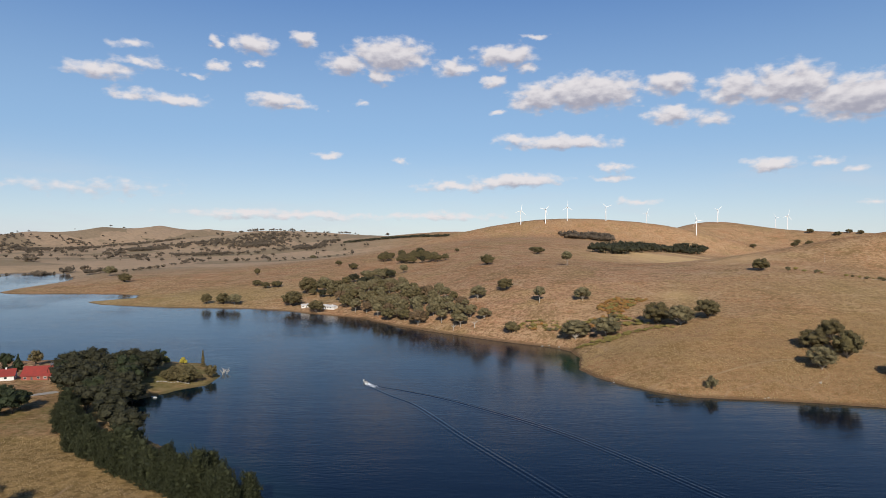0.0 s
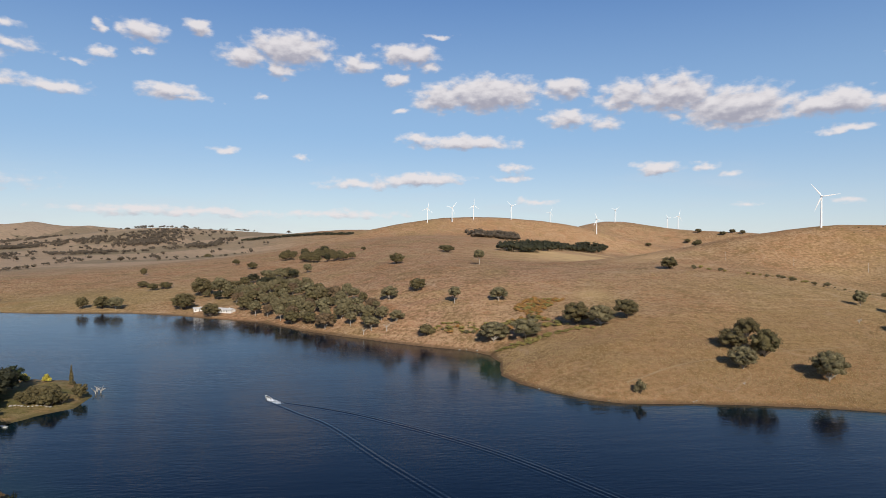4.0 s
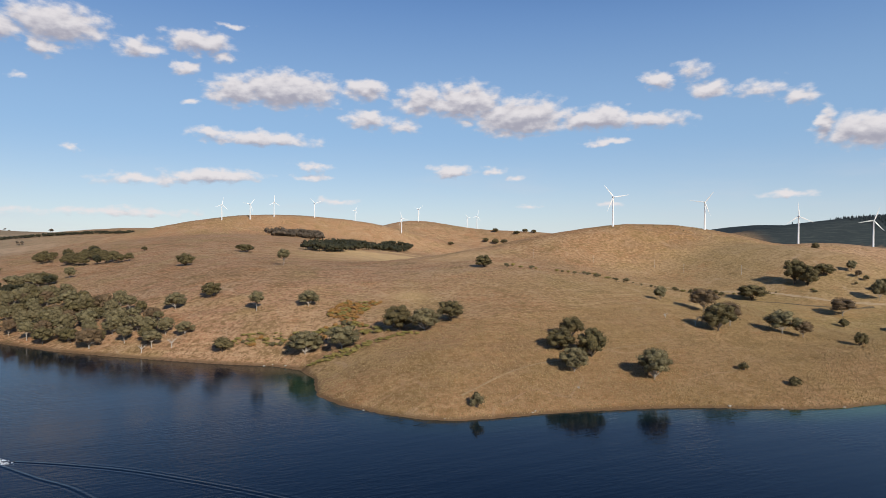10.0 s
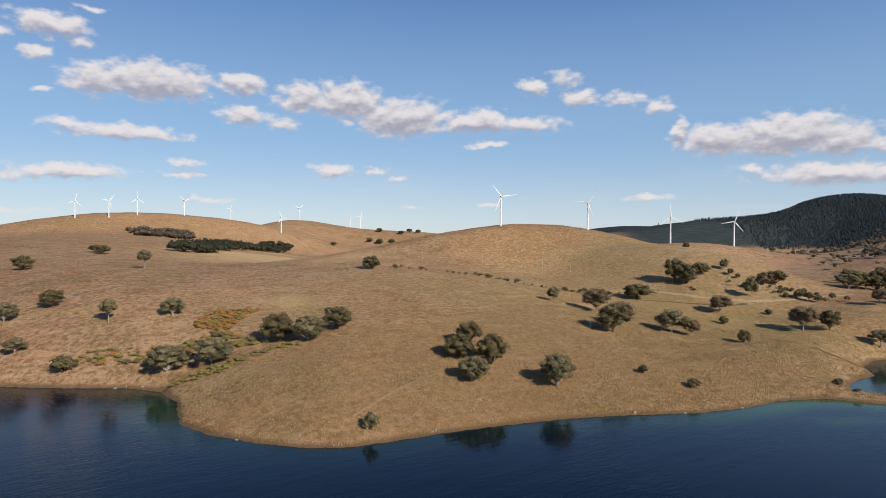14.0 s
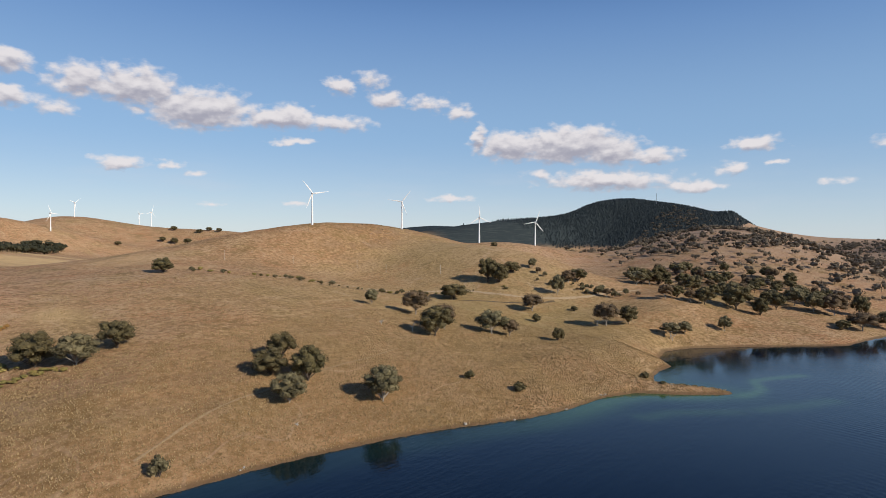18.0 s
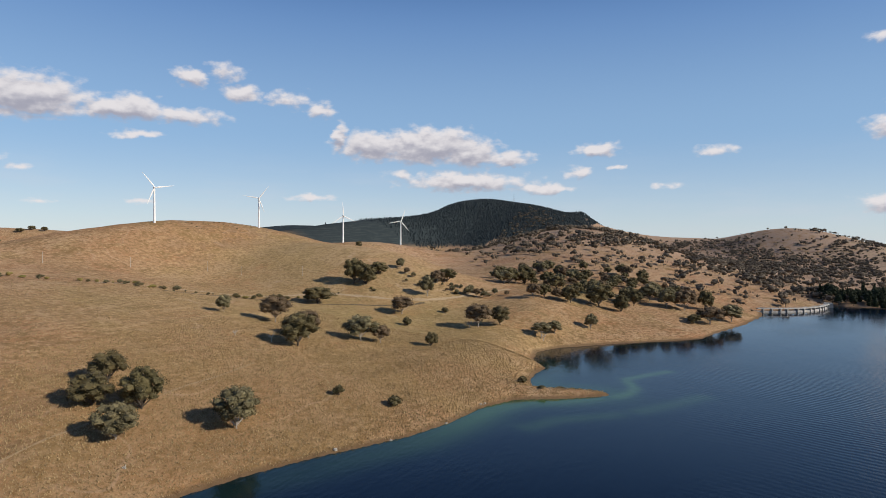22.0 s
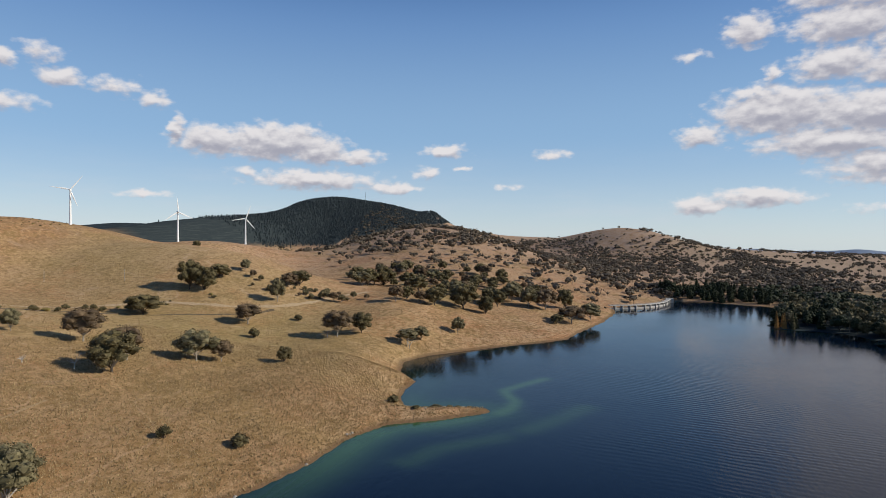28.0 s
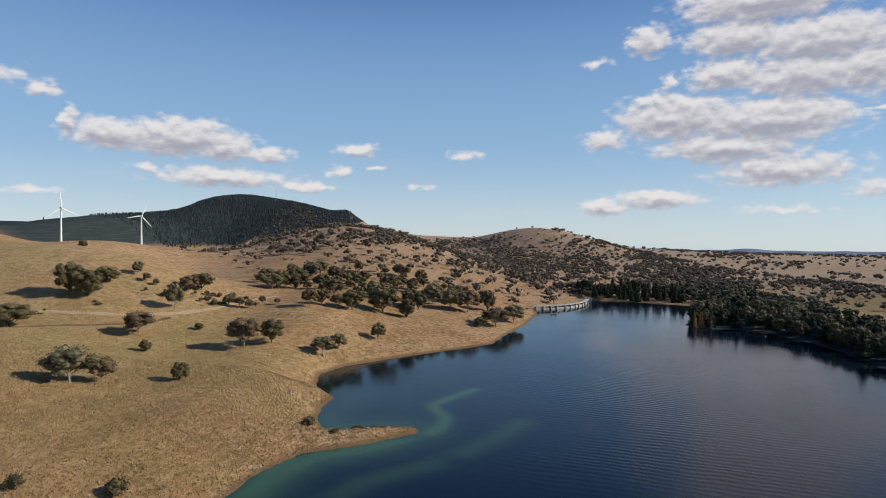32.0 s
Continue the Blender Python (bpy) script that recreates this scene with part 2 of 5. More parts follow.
def dry_grass():
    mat, tree, shader = material("dry_grass", 0.95)
    shader.inputs["Specular IOR Level"].default_value = 0.1
    p = position(tree)
    wide, mid, fine, tuft = noise_tex(tree, p, 0.008, 5), noise_tex(tree, p, 0.045, 6, 0.65), noise_tex(tree, p, 0.30, 5, 0.7), noise_tex(tree, p, 1.1, 4, 0.7)
    streak = wire(tree, "ShaderNodeMapping", Vector=p, Rotation=(0, 0, 0.5), Scale=(0.026, 0.194, 0.088))
    comb = noise_tex(tree, streak.outputs[0], 1.0, 5, 0.65)
    level = wire(tree, "ShaderNodeMapping", Vector=p, Scale=(0.019, 0.019, 0.660))
    terrace = noise_tex(tree, level.outputs[0], 1.0, 5, 0.66)
    col = blend(tree, ramp(tree, wide, 0.38, 0.62), (0.369, 0.222, 0.118), (0.387, 0.211, 0.111))
    col = blend(tree, calc(tree, "MULTIPLY", attribute(tree, "rosy"), 0.7), col, (0.401, 0.222, 0.134))
    col = blend(tree, calc(tree, "MULTIPLY", attribute(tree, "olive"), 0.85), col, (0.304, 0.218, 0.090))
    sweep = noise_tex(tree, p, 0.0075, 4, 0.62)
    col = blend(tree, calc(tree, "MULTIPLY", ramp(tree, sweep, 0.50, 0.62), 0.6), col, (0.276, 0.173, 0.081))
    col = blend(tree, calc(tree, "MULTIPLY", ramp(tree, sweep, 0.47, 0.36), 0.5), col, (0.449, 0.295, 0.165))
    hue = noise_tex(tree, p, 0.017, 5, 0.6)
    col = blend(tree, calc(tree, "MULTIPLY", ramp(tree, hue, 0.51, 0.64), 0.65), col, (0.317, 0.224, 0.097))
    col = blend(tree, calc(tree, "MULTIPLY", ramp(tree, hue, 0.47, 0.36), 0.75), col, (0.356, 0.173, 0.083))
    col = blend(tree, calc(tree, "MULTIPLY", ramp(tree, mid, 0.5, 0.7), 0.8), col, (0.445, 0.299, 0.175))
    col = blend(tree, calc(tree, "MULTIPLY", ramp(tree, mid, 0.48, 0.33), 0.8), col, (0.198, 0.129, 0.058))
    col = blend(tree, calc(tree, "MULTIPLY", ramp(tree, terrace, 0.54, 0.68), 0.45), col, (0.495, 0.336, 0.198))
    col = blend(tree, calc(tree, "MULTIPLY", ramp(tree, terrace, 0.46, 0.34), 0.5), col, (0.188, 0.118, 0.055))
    col = blend(tree, calc(tree, "MULTIPLY", ramp(tree, comb, 0.52, 0.72), 0.5), col, (0.495, 0.336, 0.193))
    col = blend(tree, calc(tree, "MULTIPLY", ramp(tree, fine, 0.50, 0.61), 0.82), col, (0.168, 0.101, 0.043))
    col = blend(tree, calc(tree, "MULTIPLY", ramp(tree, fine, 0.47, 0.36), 0.75), col, (0.515, 0.345, 0.193))
    col = blend(tree, calc(tree, "MULTIPLY", ramp(tree, tuft, 0.50, 0.62), 0.55), col, (0.148, 0.092, 0.042))
    col = blend(tree, calc(tree, "MULTIPLY", attribute(tree, "upland"), calc(tree, "MULTIPLY_ADD", mid, 0.7, 0.04)), col, (0.465, 0.312, 0.188))
    col = blend(tree, calc(tree, "MULTIPLY", attribute(tree, "olive"), 0.4), col, (0.331, 0.255, 0.099))
    col = blend(tree, calc(tree, "MULTIPLY", attribute(tree, "sere"), 0.45), col, (0.249, 0.147, 0.059))
    sear = calc(tree, "MULTIPLY", attribute(tree, "russet"), ramp(tree, calc(tree, "ADD", mid, calc(tree, "MULTIPLY_ADD", fine, 0.5, -0.25)), 0.44, 0.55))
    col = blend(tree, calc(tree, "MULTIPLY", sear, 0.5), col, (0.168, 0.098, 0.061))
    plots = wire(tree, "ShaderNodeTexVoronoi", Vector=p, Scale=0.0045, Randomness=0.8)
    plot = wire(tree, "ShaderNodeSeparateXYZ", i0=plots.outputs["Color"]).outputs[0]
    field = blend(tree, ramp(tree, plot, 0.2, 0.8), (0.261, 0.204, 0.131), (0.418, 0.303, 0.200))
    field = blend(tree, calc(tree, "MULTIPLY", ramp(tree, mid, 0.55, 0.4), 0.35), field, (0.198, 0.158, 0.104))
    col = blend(tree, calc(tree, "MULTIPLY", attribute(tree, "farm"), 0.85), col, field)
    gold = blend(tree, ramp(tree, fine, 0.4, 0.62), (0.317, 0.211, 0.088), (0.168, 0.109, 0.042))
    col = blend(tree, attribute(tree, "meadow"), col, gold)
    drift = calc(tree, "ABSOLUTE", calc(tree, "SUBTRACT", noise_tex(tree, p, 0.011, 2, 0.5), 0.5))
    trail = calc(tree, "MULTIPLY", ramp(tree, drift, 0.0050, 0.0015), ramp(tree, mid, 0.40, 0.52))
    col = blend(tree, calc(tree, "MULTIPLY", trail, 0.22), col, (0.515, 0.374, 0.260))
    wet = tree.nodes.new("ShaderNodeAttribute")
    wet.attribute_name = "shore"
    bank = ramp(tree, calc(tree, "ADD", wet.outputs["Fac"], calc(tree, "MULTIPLY_ADD", fine, 4.0, -2.0)), 3.5, 0.6)
    col = blend(tree, calc(tree, "MULTIPLY", bank, 0.75), col, (0.123, 0.077, 0.042))
    lawn = tree.nodes.new("ShaderNodeAttribute")
    lawn.attribute_name = "lawn"
    col = blend(tree, calc(tree, "MULTIPLY", lawn.outputs["Fac"], ramp(tree, mid, 0.25, 0.6)), col, (0.117, 0.121, 0.033))
    scrub = tree.nodes.new("ShaderNodeAttribute")
    scrub.attribute_name = "scrub"
    col = blend(tree, calc(tree, "MULTIPLY", scrub.outputs["Fac"], ramp(tree, mid, 0.3, 0.6)), col, (0.342, 0.242, 0.173))
    straw = tree.nodes.new("ShaderNodeAttribute")
    straw.attribute_name = "straw"
    col = blend(tree, calc(tree, "MULTIPLY", straw.outputs["Fac"], calc(tree, "MULTIPLY_ADD", mid, 0.8, 0.3)), col, (0.626, 0.440, 0.215))
    # needle litter, its colour tinted with the blue of distant haze
    hazed_litter = tree.nodes.new("ShaderNodeAttribute")
    hazed_litter.attribute_name = "forest"
    col = blend(tree, hazed_litter.outputs["Fac"], col, blend(tree, ramp(tree, terrace, 0.5, 0.62), (0.026, 0.034, 0.037), (0.046, 0.057, 0.056)))
    tree.links.new(col, shader.inputs["Base Color"])
    bumped(tree, shader, calc(tree, "ADD", calc(tree, "MULTIPLY", fine, 0.6), calc(tree, "MULTIPLY", tuft, 0.5)), 0.95, 1.1)
    return mat


def lake_water():
    mat, tree, shader = material("lake_water", 0.04)
    shader.inputs["IOR"].default_value = 1.333
    shader.inputs["Specular IOR Level"].default_value = 0.24
    p = position(tree)
    depth = tree.nodes.new("ShaderNodeAttribute")
    depth.attribute_name = "shore"
    bloom = tree.nodes.new("ShaderNodeAttribute")
    bloom.attribute_name = "bloom"
    wisp = noise_tex(tree, p, 0.035, 5)
    near = ramp(tree, calc(tree, "ADD", depth.outputs["Fac"], calc(tree, "MULTIPLY_ADD", wisp, 30.0, -15.0)), 26.0, 0.0)
    col = blend(tree, calc(tree, "MULTIPLY", near, 0.4), (0.0016, 0.0060, 0.0165), (0.010, 0.030, 0.020))
    col = blend(tree, calc(tree, "MULTIPLY", bloom.outputs["Fac"], ramp(tree, wisp, 0.15, 0.5)), col, (0.040, 0.086, 0.036))
    tree.links.new(col, shader.inputs["Base Color"])
    gust = ramp(tree, noise_tex(tree, p, 0.011, 3), 0.35, 0.7)
    ripple = wire(tree, "ShaderNodeMapping", Vector=p, Rotation=(0, 0, radians(28)), Scale=(0.18, 0.6, 1))
    chop = noise_tex(tree, ripple.outputs[0], 1.0, 3)
    swell = wire(tree, "ShaderNodeMapping", Vector=p, Rotation=(0, 0, radians(28)), Scale=(0.02, 0.12, 1))
    roll = noise_tex(tree, swell.outputs[0], 1.0, 2)
    spread = wire(tree, "ShaderNodeMapping", Vector=p, Rotation=(0, 0, radians(20)))
    train = wire(tree, "ShaderNodeTexWave", Vector=spread.outputs[0], Scale=0.085, Distortion=7.0, Detail=3.0, Detail_Scale=0.35)
    calm = ramp(tree, depth.outputs["Fac"], 8.0, 55.0)
    tree.links.new(calc(tree, "MULTIPLY_ADD", calm, calc(tree, "MULTIPLY_ADD", gust, 0.04, 0.045), 0.06), shader.inputs["Roughness"])
    fan = calc(tree, "MULTIPLY", calc(tree, "MULTIPLY", attribute(tree, "fan"), 0.055), ramp(tree, noise_tex(tree, p, 0.012, 3), 0.38, 0.62))
    waves = calc(tree, "MULTIPLY_ADD", train.outputs["Fac"], fan, calc(tree, "MULTIPLY", roll, 0.09))
    bumped(tree, shader, calc(tree, "MULTIPLY_ADD", chop, calc(tree, "MULTIPLY_ADD", gust, 0.11, 0.036), waves), 0.85, 1.0)
    return mat


def foliage(name, dark, light, tint=None, blocks=0.0):
    mat, tree, shader = material(name, 0.75)
    shader.inputs["Specular IOR Level"].default_value = 0.25
    each = tree.nodes.new("ShaderNodeObjectInfo").outputs["Random"]
    leaf = tree.nodes.new("ShaderNodeNewGeometry")
    col = blend(tree, leaf.outputs["Random Per Island"], dark, light)
    col = blend(tree, calc(tree, "MULTIPLY", each, 0.55), col, tint or dark)
    if blocks:
        stand = ramp(tree, noise_tex(tree, position(tree), blocks, 3, 0.5), 0.46, 0.54)
        col = blend(tree, calc(tree, "MULTIPLY", stand, 0.55), col, dark)
    tree.links.new(col, shader.inputs["Base Color"])
    return mat


def bark(name, a, b):
    mat, tree, shader = material(name, 0.9)
    grain = wire(tree, "ShaderNodeMapping", Vector=position(tree), Scale=(2, 2, 0.5))
    n = noise_tex(tree, grain.outputs[0], 1.5, 5)
    tree.links.new(blend(tree, n, a, b), shader.inputs["Base Color"])
    bumped(tree, shader, n, 0.6, 0.1)
    return mat


def plain(name, col, other, scale=1.0, roughness=0.6, bump=0.2, metallic=0.0):
    mat, tree, shader = material(name, roughness, metallic)
    p = position(tree)
    n, m = noise_tex(tree, p, scale, 5), noise_tex(tree, p, scale * 7, 3)
    c = blend(tree, ramp(tree, n, 0.3, 0.7), col, other)
    tree.links.new(blend(tree, calc(tree, "MULTIPLY", m, 0.25), c, other), shader.inputs["Base Color"])
    bumped(tree, shader, m, bump, 0.05)
    return mat


GRASS, WATER = dry_grass(), lake_water()
GUM_LEAF = foliage("gum_leaf", (0.059, 0.053, 0.025), (0.202, 0.171, 0.089), (0.138, 0.108, 0.054))
DARK_LEAF = foliage("dark_leaf", (0.043, 0.038, 0.016), (0.148, 0.120, 0.052), (0.102, 0.077, 0.034))
RUSSET_LEAF = foliage("russet_leaf", (0.059, 0.042, 0.023), (0.167, 0.113, 0.061), (0.118, 0.077, 0.044))
PINE_LEAF = foliage("pine_leaf", (0.010, 0.016, 0.007), (0.041, 0.051, 0.021), (0.025, 0.029, 0.011))
FAR_LEAF = foliage("far_leaf", (0.046, 0.038, 0.027), (0.148, 0.114, 0.076), (0.059, 0.046, 0.035))
HEDGE_LEAF = foliage("hedge_leaf", (0.008, 0.011, 0.004), (0.040, 0.044, 0.017), (0.021, 0.025, 0.010))
EVERGREEN_LEAF = foliage("evergreen_leaf", (0.012, 0.013, 0.006), (0.052, 0.048, 0.024), (0.026, 0.027, 0.013))
# dark pine needles with the blue of distant haze mixed into the colour
HAZED_PLANTED_LEAF = foliage("hazed_plantation_leaf", (0.014, 0.023, 0.028), (0.027, 0.038, 0.043), (0.020, 0.031, 0.036), 0.007)
YELLOW_LEAF = foliage("yellow_leaf", (0.260, 0.210, 0.030), (0.460, 0.400, 0.060), (0.330, 0.260, 0.040))
ORANGE_LEAF = foliage("orange_leaf", (0.240, 0.125, 0.036), (0.420, 0.215, 0.065), (0.300, 0.180, 0.060))
SCRUB_LEAF = foliage("scrub_leaf", (0.190, 0.150, 0.045), (0.340, 0.260, 0.085), (0.200, 0.190, 0.060))
PALE_BARK, DARK_BARK = bark("pale_bark", (0.42, 0.38, 0.32), (0.24, 0.20, 0.16)), bark("dark_bark", (0.10, 0.075, 0.055), (0.05, 0.04, 0.03))
TURBINE_WHITE = plain("white_paint", (0.80, 0.80, 0.79), (0.74, 0.74, 0.73), 0.3, 0.35, 0.03)
CONCRETE = plain("concrete", (0.46, 0.44, 0.40), (0.34, 0.32, 0.29), 0.25, 0.85, 0.5)
ROOF_RED = plain("red_roof_sheet", (0.30, 0.045, 0.030), (0.22, 0.040, 0.028), 0.5, 0.5, 0.2)
RED_WALL = plain("red_brick_wall", (0.34, 0.09, 0.06), (0.24, 0.07, 0.05), 0.8, 0.85, 0.3)
WHITE_WALL = plain("white_wall", (0.74, 0.72, 0.68), (0.62, 0.60, 0.56), 0.4, 0.8, 0.1)
DARK_ROOF = plain("grey_roof", (0.10, 0.10, 0.11), (0.07, 0.07, 0.075), 0.4, 0.6, 0.2)
GLASS_DARK = plain("dark_pane", (0.03, 0.04, 0.05), (0.02, 0.025, 0.03), 1.0, 0.12, 0.0)
TRACK_DIRT = plain("bare_track", (0.46, 0.34, 0.20), (0.34, 0.24, 0.135), 0.4, 0.95, 0.6)
STONE = plain("pale_stone", (0.42, 0.39, 0.33), (0.26, 0.23, 0.19), 1.2, 0.9, 0.6)
STEEL = plain("grey_steel", (0.32, 0.33, 0.34), (0.26, 0.27, 0.28), 0.8, 0.5, 0.1, 0.6)
FOAM = plain("white_foam", (0.82, 0.84, 0.86), (0.60, 0.66, 0.72), 1.5, 0.7, 0.6)
STRAW = foliage("straw_tuft", (0.230, 0.155, 0.070), (0.480, 0.345, 0.180), (0.350, 0.245, 0.120))
DEAD_WOOD = bark("dead_wood", (0.50, 0.46, 0.40), (0.36, 0.32, 0.27))
# ---- the lie of the land ----
NORTH_SHORE = [(-1200, 1090), (-1100, 1090), (-1000, 950), (-955, 872), (-932, 798), (-923, 708), (-906, 612), (-893, 588), (-877, 575), (-831, 567), (-797, 576), (-719, 570), (-672, 552), (-655, 505), (-697, 463), (-660, 431), (-571, 402), (-478, 396),
               (-427, 375), (-382, 342), (-330, 310), (-291, 257), (-240, 207), (-194, 166), (-166, 146), (-153, 128), (-152, 101), (-160, 65), (-154, 42),
               (-143, 22), (-130, 6), (-117, -3), (-100, -6), (-80, -9), (-53, -15), (-24, -23), (7, -37), (37, -54), (62, -61), (92, -66)]
EAST_SHORE = [(92, -66), (112, -75), (122, -94), (140, -116), (146, -113), (142, -94), (139, -77), (155, -70), (174, -67), (194, -69), (217, -54), (245, -49),
              (270, -60), (304, -91), (340, -132), (362, -153), (405, -164), (470, -186), (553, -205), (605, -206), (690, -283), (716, -287), (707, -330), (666, -393),
              (640, -404), (556, -373), (485, -337), (461, -342), (456, -368), (438, -389), (394, -399), (345, -401), (285, -392)]
SOUTH_SHORE = [(285, -392), (150, -400), (0, -420), (-150, -410), (-240, -330), (-278, -210), (-303, -131), (-322, -112), (-349, -88), (-380, -62), (-391, -46), (-403, -16),
               (-396, -5), (-387, 10), (-376, 20), (-377, 42), (-401, 80), (-426, 87), (-445, 75), (-500, 92), (-560, 80), (-800, 60), (-1300, 150), (-1700, 700)]
LAKE = np.array(NORTH_SHORE + EAST_SHORE[1:] + SOUTH_SHORE[1:], float)
# each hill: centre x, y, half-widths, turn in degrees, height
HILLS = [(85, 275, 202, 280, -27, 37.1),
         (347, 366, 190, 79, -15, 69.9),
         (661, 341, 197, 91, -10, 54.3),
         (405, 175, 100, 125, -33, 50.0),
         (-178, 325, 121, 401, -5, 24.3),
         (-59, 1145, 407, 648, -4, 72.1),
         (162, 1344, 417, 74, -2, 63.2),
         (517, 1623, 307, 195, 50, 82.5),
         (878, 1475, 175, 408, 51, 88.4),
         (2549, 722, 393, 455, 39, 196.3),
         (1767, 955, 667, 108, -9, 129.2),
         (2232, -388, 373, 217, 26, 89.5),
         (1242, 137, 641, 246, 13, 96.0)]
HILLS += [(3201, -12, 931, 1041, -12, 81.8),
          (-2145, 3961, 1745, 182, 71, 132.3),
          (-1306, 3197, 460, 803, 48, 86.8),
          (-211, 2206, 494, 359, 16, 63.6),
          (596, 2920, 1879, 615, 7, 76.3),
          (264, -40, 168, 45, 9, 21.9),
          (3872, 2826, 769, 782, -26, 166.2),
          (-1635, 1039, 1015, 539, -7, 15.3),
          (2217, -1940, 1534, 788, 1, 8.7)]
HILLS += [(3900, -1800, 1500, 1000, 0, -9.0),
          (2640, 405, 66, 48, 0, 27.0),
          (2290, 882, 90, 120, 0, 8.0),
          (360, 245, 80, 60, 0, 15.0)]


def shore_distance(x, y):
    """Metres from the water's edge: positive on land, negative on the lake."""
    a, b = LAKE, np.roll(LAKE, -1, 0)
    best, inside = np.full(x.shape, 1e18), np.zeros(x.shape, bool)
    for (ax, ay), (bx, by) in zip(a, b):
        ex, ey = bx - ax, by - ay
        k = np.clip(((x - ax) * ex + (y - ay) * ey) / (ex * ex + ey * ey), 0, 1)
        best = np.minimum(best, (x - ax - k * ex) ** 2 + (y - ay - k * ey) ** 2)
        if ey:
            inside ^= ((ay > y) != (by > y)) & (x < ax + (y - ay) / ey * ex)
    return np.sqrt(best) * np.where(inside, -1, 1)


def hill_sum(x, y, rows):
    z = np.zeros(x.shape)
    for hx, hy, sx, sy, turn, h in rows:
        c, s = math.cos(radians(turn)), math.sin(radians(turn))
        u, v = ((x - hx) * c + (y - hy) * s) / sx, ((y - hy) * c - (x - hx) * s) / sy
        z = z + h * np.exp(-(u * u + v * v))
    return z


def ground_height(x, y, rows=None):
    x, y = np.asarray(x, float), np.asarray(y, float)
    sd = shore_distance(x, y)
    sd = sd + (2.2 * np.sin(x / 9.1 + 1.3 * np.sin(y / 13)) + 1.3 * np.sin(y / 5.3 + x / 17)) * np.clip(np.abs(sd) / 6, 0.25, 1) * 0.6
    hill = hill_sum(x, y, HILLS if rows is None else rows)
    out = np.clip(sd, 0, None)
    land = 0.5 * (1 - np.exp(-out / 1.5)) + 0.012 * np.clip(out, 0, 500) + (1 - np.exp(-out / 70)) * hill
    return np.where(sd > 0, land, np.clip(sd * 0.14, -9, 0) - 0.02)
# ---- ground and water ----
def spaced(breaks):
    """Grid lines: (start, step) pairs and the end."""
    lines = []
    for (a, step), (b, _) in zip(breaks, breaks[1:]):
        lines += list(np.linspace(a, b, max(1, round((b - a) / step)), endpoint=False))
    return np.array(lines + [breaks[-1][0]])


def sheet(name, xs, ys, z, mat):
    gx, gy = np.meshgrid(xs, ys)
    nx, ny = len(xs), len(ys)
    co = np.stack([gx.ravel(), gy.ravel(), z.ravel()], 1)
    k = np.arange((nx - 1) * (ny - 1))
    a = (k // (nx - 1)) * nx + k % (nx - 1)
    faces = np.stack([a, a + 1, a + nx + 1, a + nx], 1)
    mesh = bpy.data.meshes.new(name)
    mesh.from_pydata(co.tolist(), [], faces.tolist())
    mesh.polygons.foreach_set("use_smooth", np.ones(len(faces), bool))
    mesh.materials.append(mat)
    return new(name, mesh)


def paint(ob, key, values):
    layer = ob.data.attributes.new(key, "FLOAT", "POINT")
    layer.data.foreach_set("value", np.asarray(values, np.float32).ravel())


def rolls(x, y):
    """Small unevenness of the paddocks."""
    return 0.5 * np.sin(x / 23 + 2 * np.sin(y / 41)) * np.sin(y / 19 + 1.5 * np.sin(x / 37)) + 0.22 * np.sin(x / 7.3 + y / 11) * np.sin(y / 6.1 - x / 15)


def spot(x, y, cx, cy, rx, ry):
    return np.exp(-((x - cx) / rx) ** 2 - ((y - cy) / ry) ** 2)


gxs = spaced([(-5000, 160), (-2000, 70), (-1000, 18), (-480, 4), (-260, 2.3), (300, 4), (620, 10), (1000, 30), (2600, 60), (3400, 130), (4900, 0)])
gys = spaced([(-3400, 130), (-900, 40), (-430, 6), (-150, 2.3), (170, 4), (480, 9), (1000, 22), (2200, 60), (4600, 0)])
GX, GY = np.meshgrid(gxs, gys)
GSD = shore_distance(GX, GY)
GZ = ground_height(GX, GY)
GZ = GZ + np.where(GSD > 0, rolls(GX, GY) * np.clip(GSD / 25, 0, 1), 0)
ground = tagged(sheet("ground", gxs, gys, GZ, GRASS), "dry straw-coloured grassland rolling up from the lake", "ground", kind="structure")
paint(ground, "shore", np.clip(GSD, -5, 60))
paint(ground, "lawn", np.clip(1.2 * spot(GX, GY, -405, 38, 45, 45) + 0.9 * spot(GX, GY, -428, -46, 34, 30) + 0.7 * spot(GX, GY, 470, -30, 70, 40) + spot(GX, GY, 680, -625, 190, 80) + 0.6 * spot(GX, GY, 1500, -950, 1200, 480) + 0.2 * spot(GX, GY, -1500, 1900, 900, 800) * (0.5 + 0.5 * np.sin(GX / 130) * np.sin(GY / 170)), 0, 1) * 0.8)
# haze-tinted litter under the plantation; same dark colour under the eastern bank's trees
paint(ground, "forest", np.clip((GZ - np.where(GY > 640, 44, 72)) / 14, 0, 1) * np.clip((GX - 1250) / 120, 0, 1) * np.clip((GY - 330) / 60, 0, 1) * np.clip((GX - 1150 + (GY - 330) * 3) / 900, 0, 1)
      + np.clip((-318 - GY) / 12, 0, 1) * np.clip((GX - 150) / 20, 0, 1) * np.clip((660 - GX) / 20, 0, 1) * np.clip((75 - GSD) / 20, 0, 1))
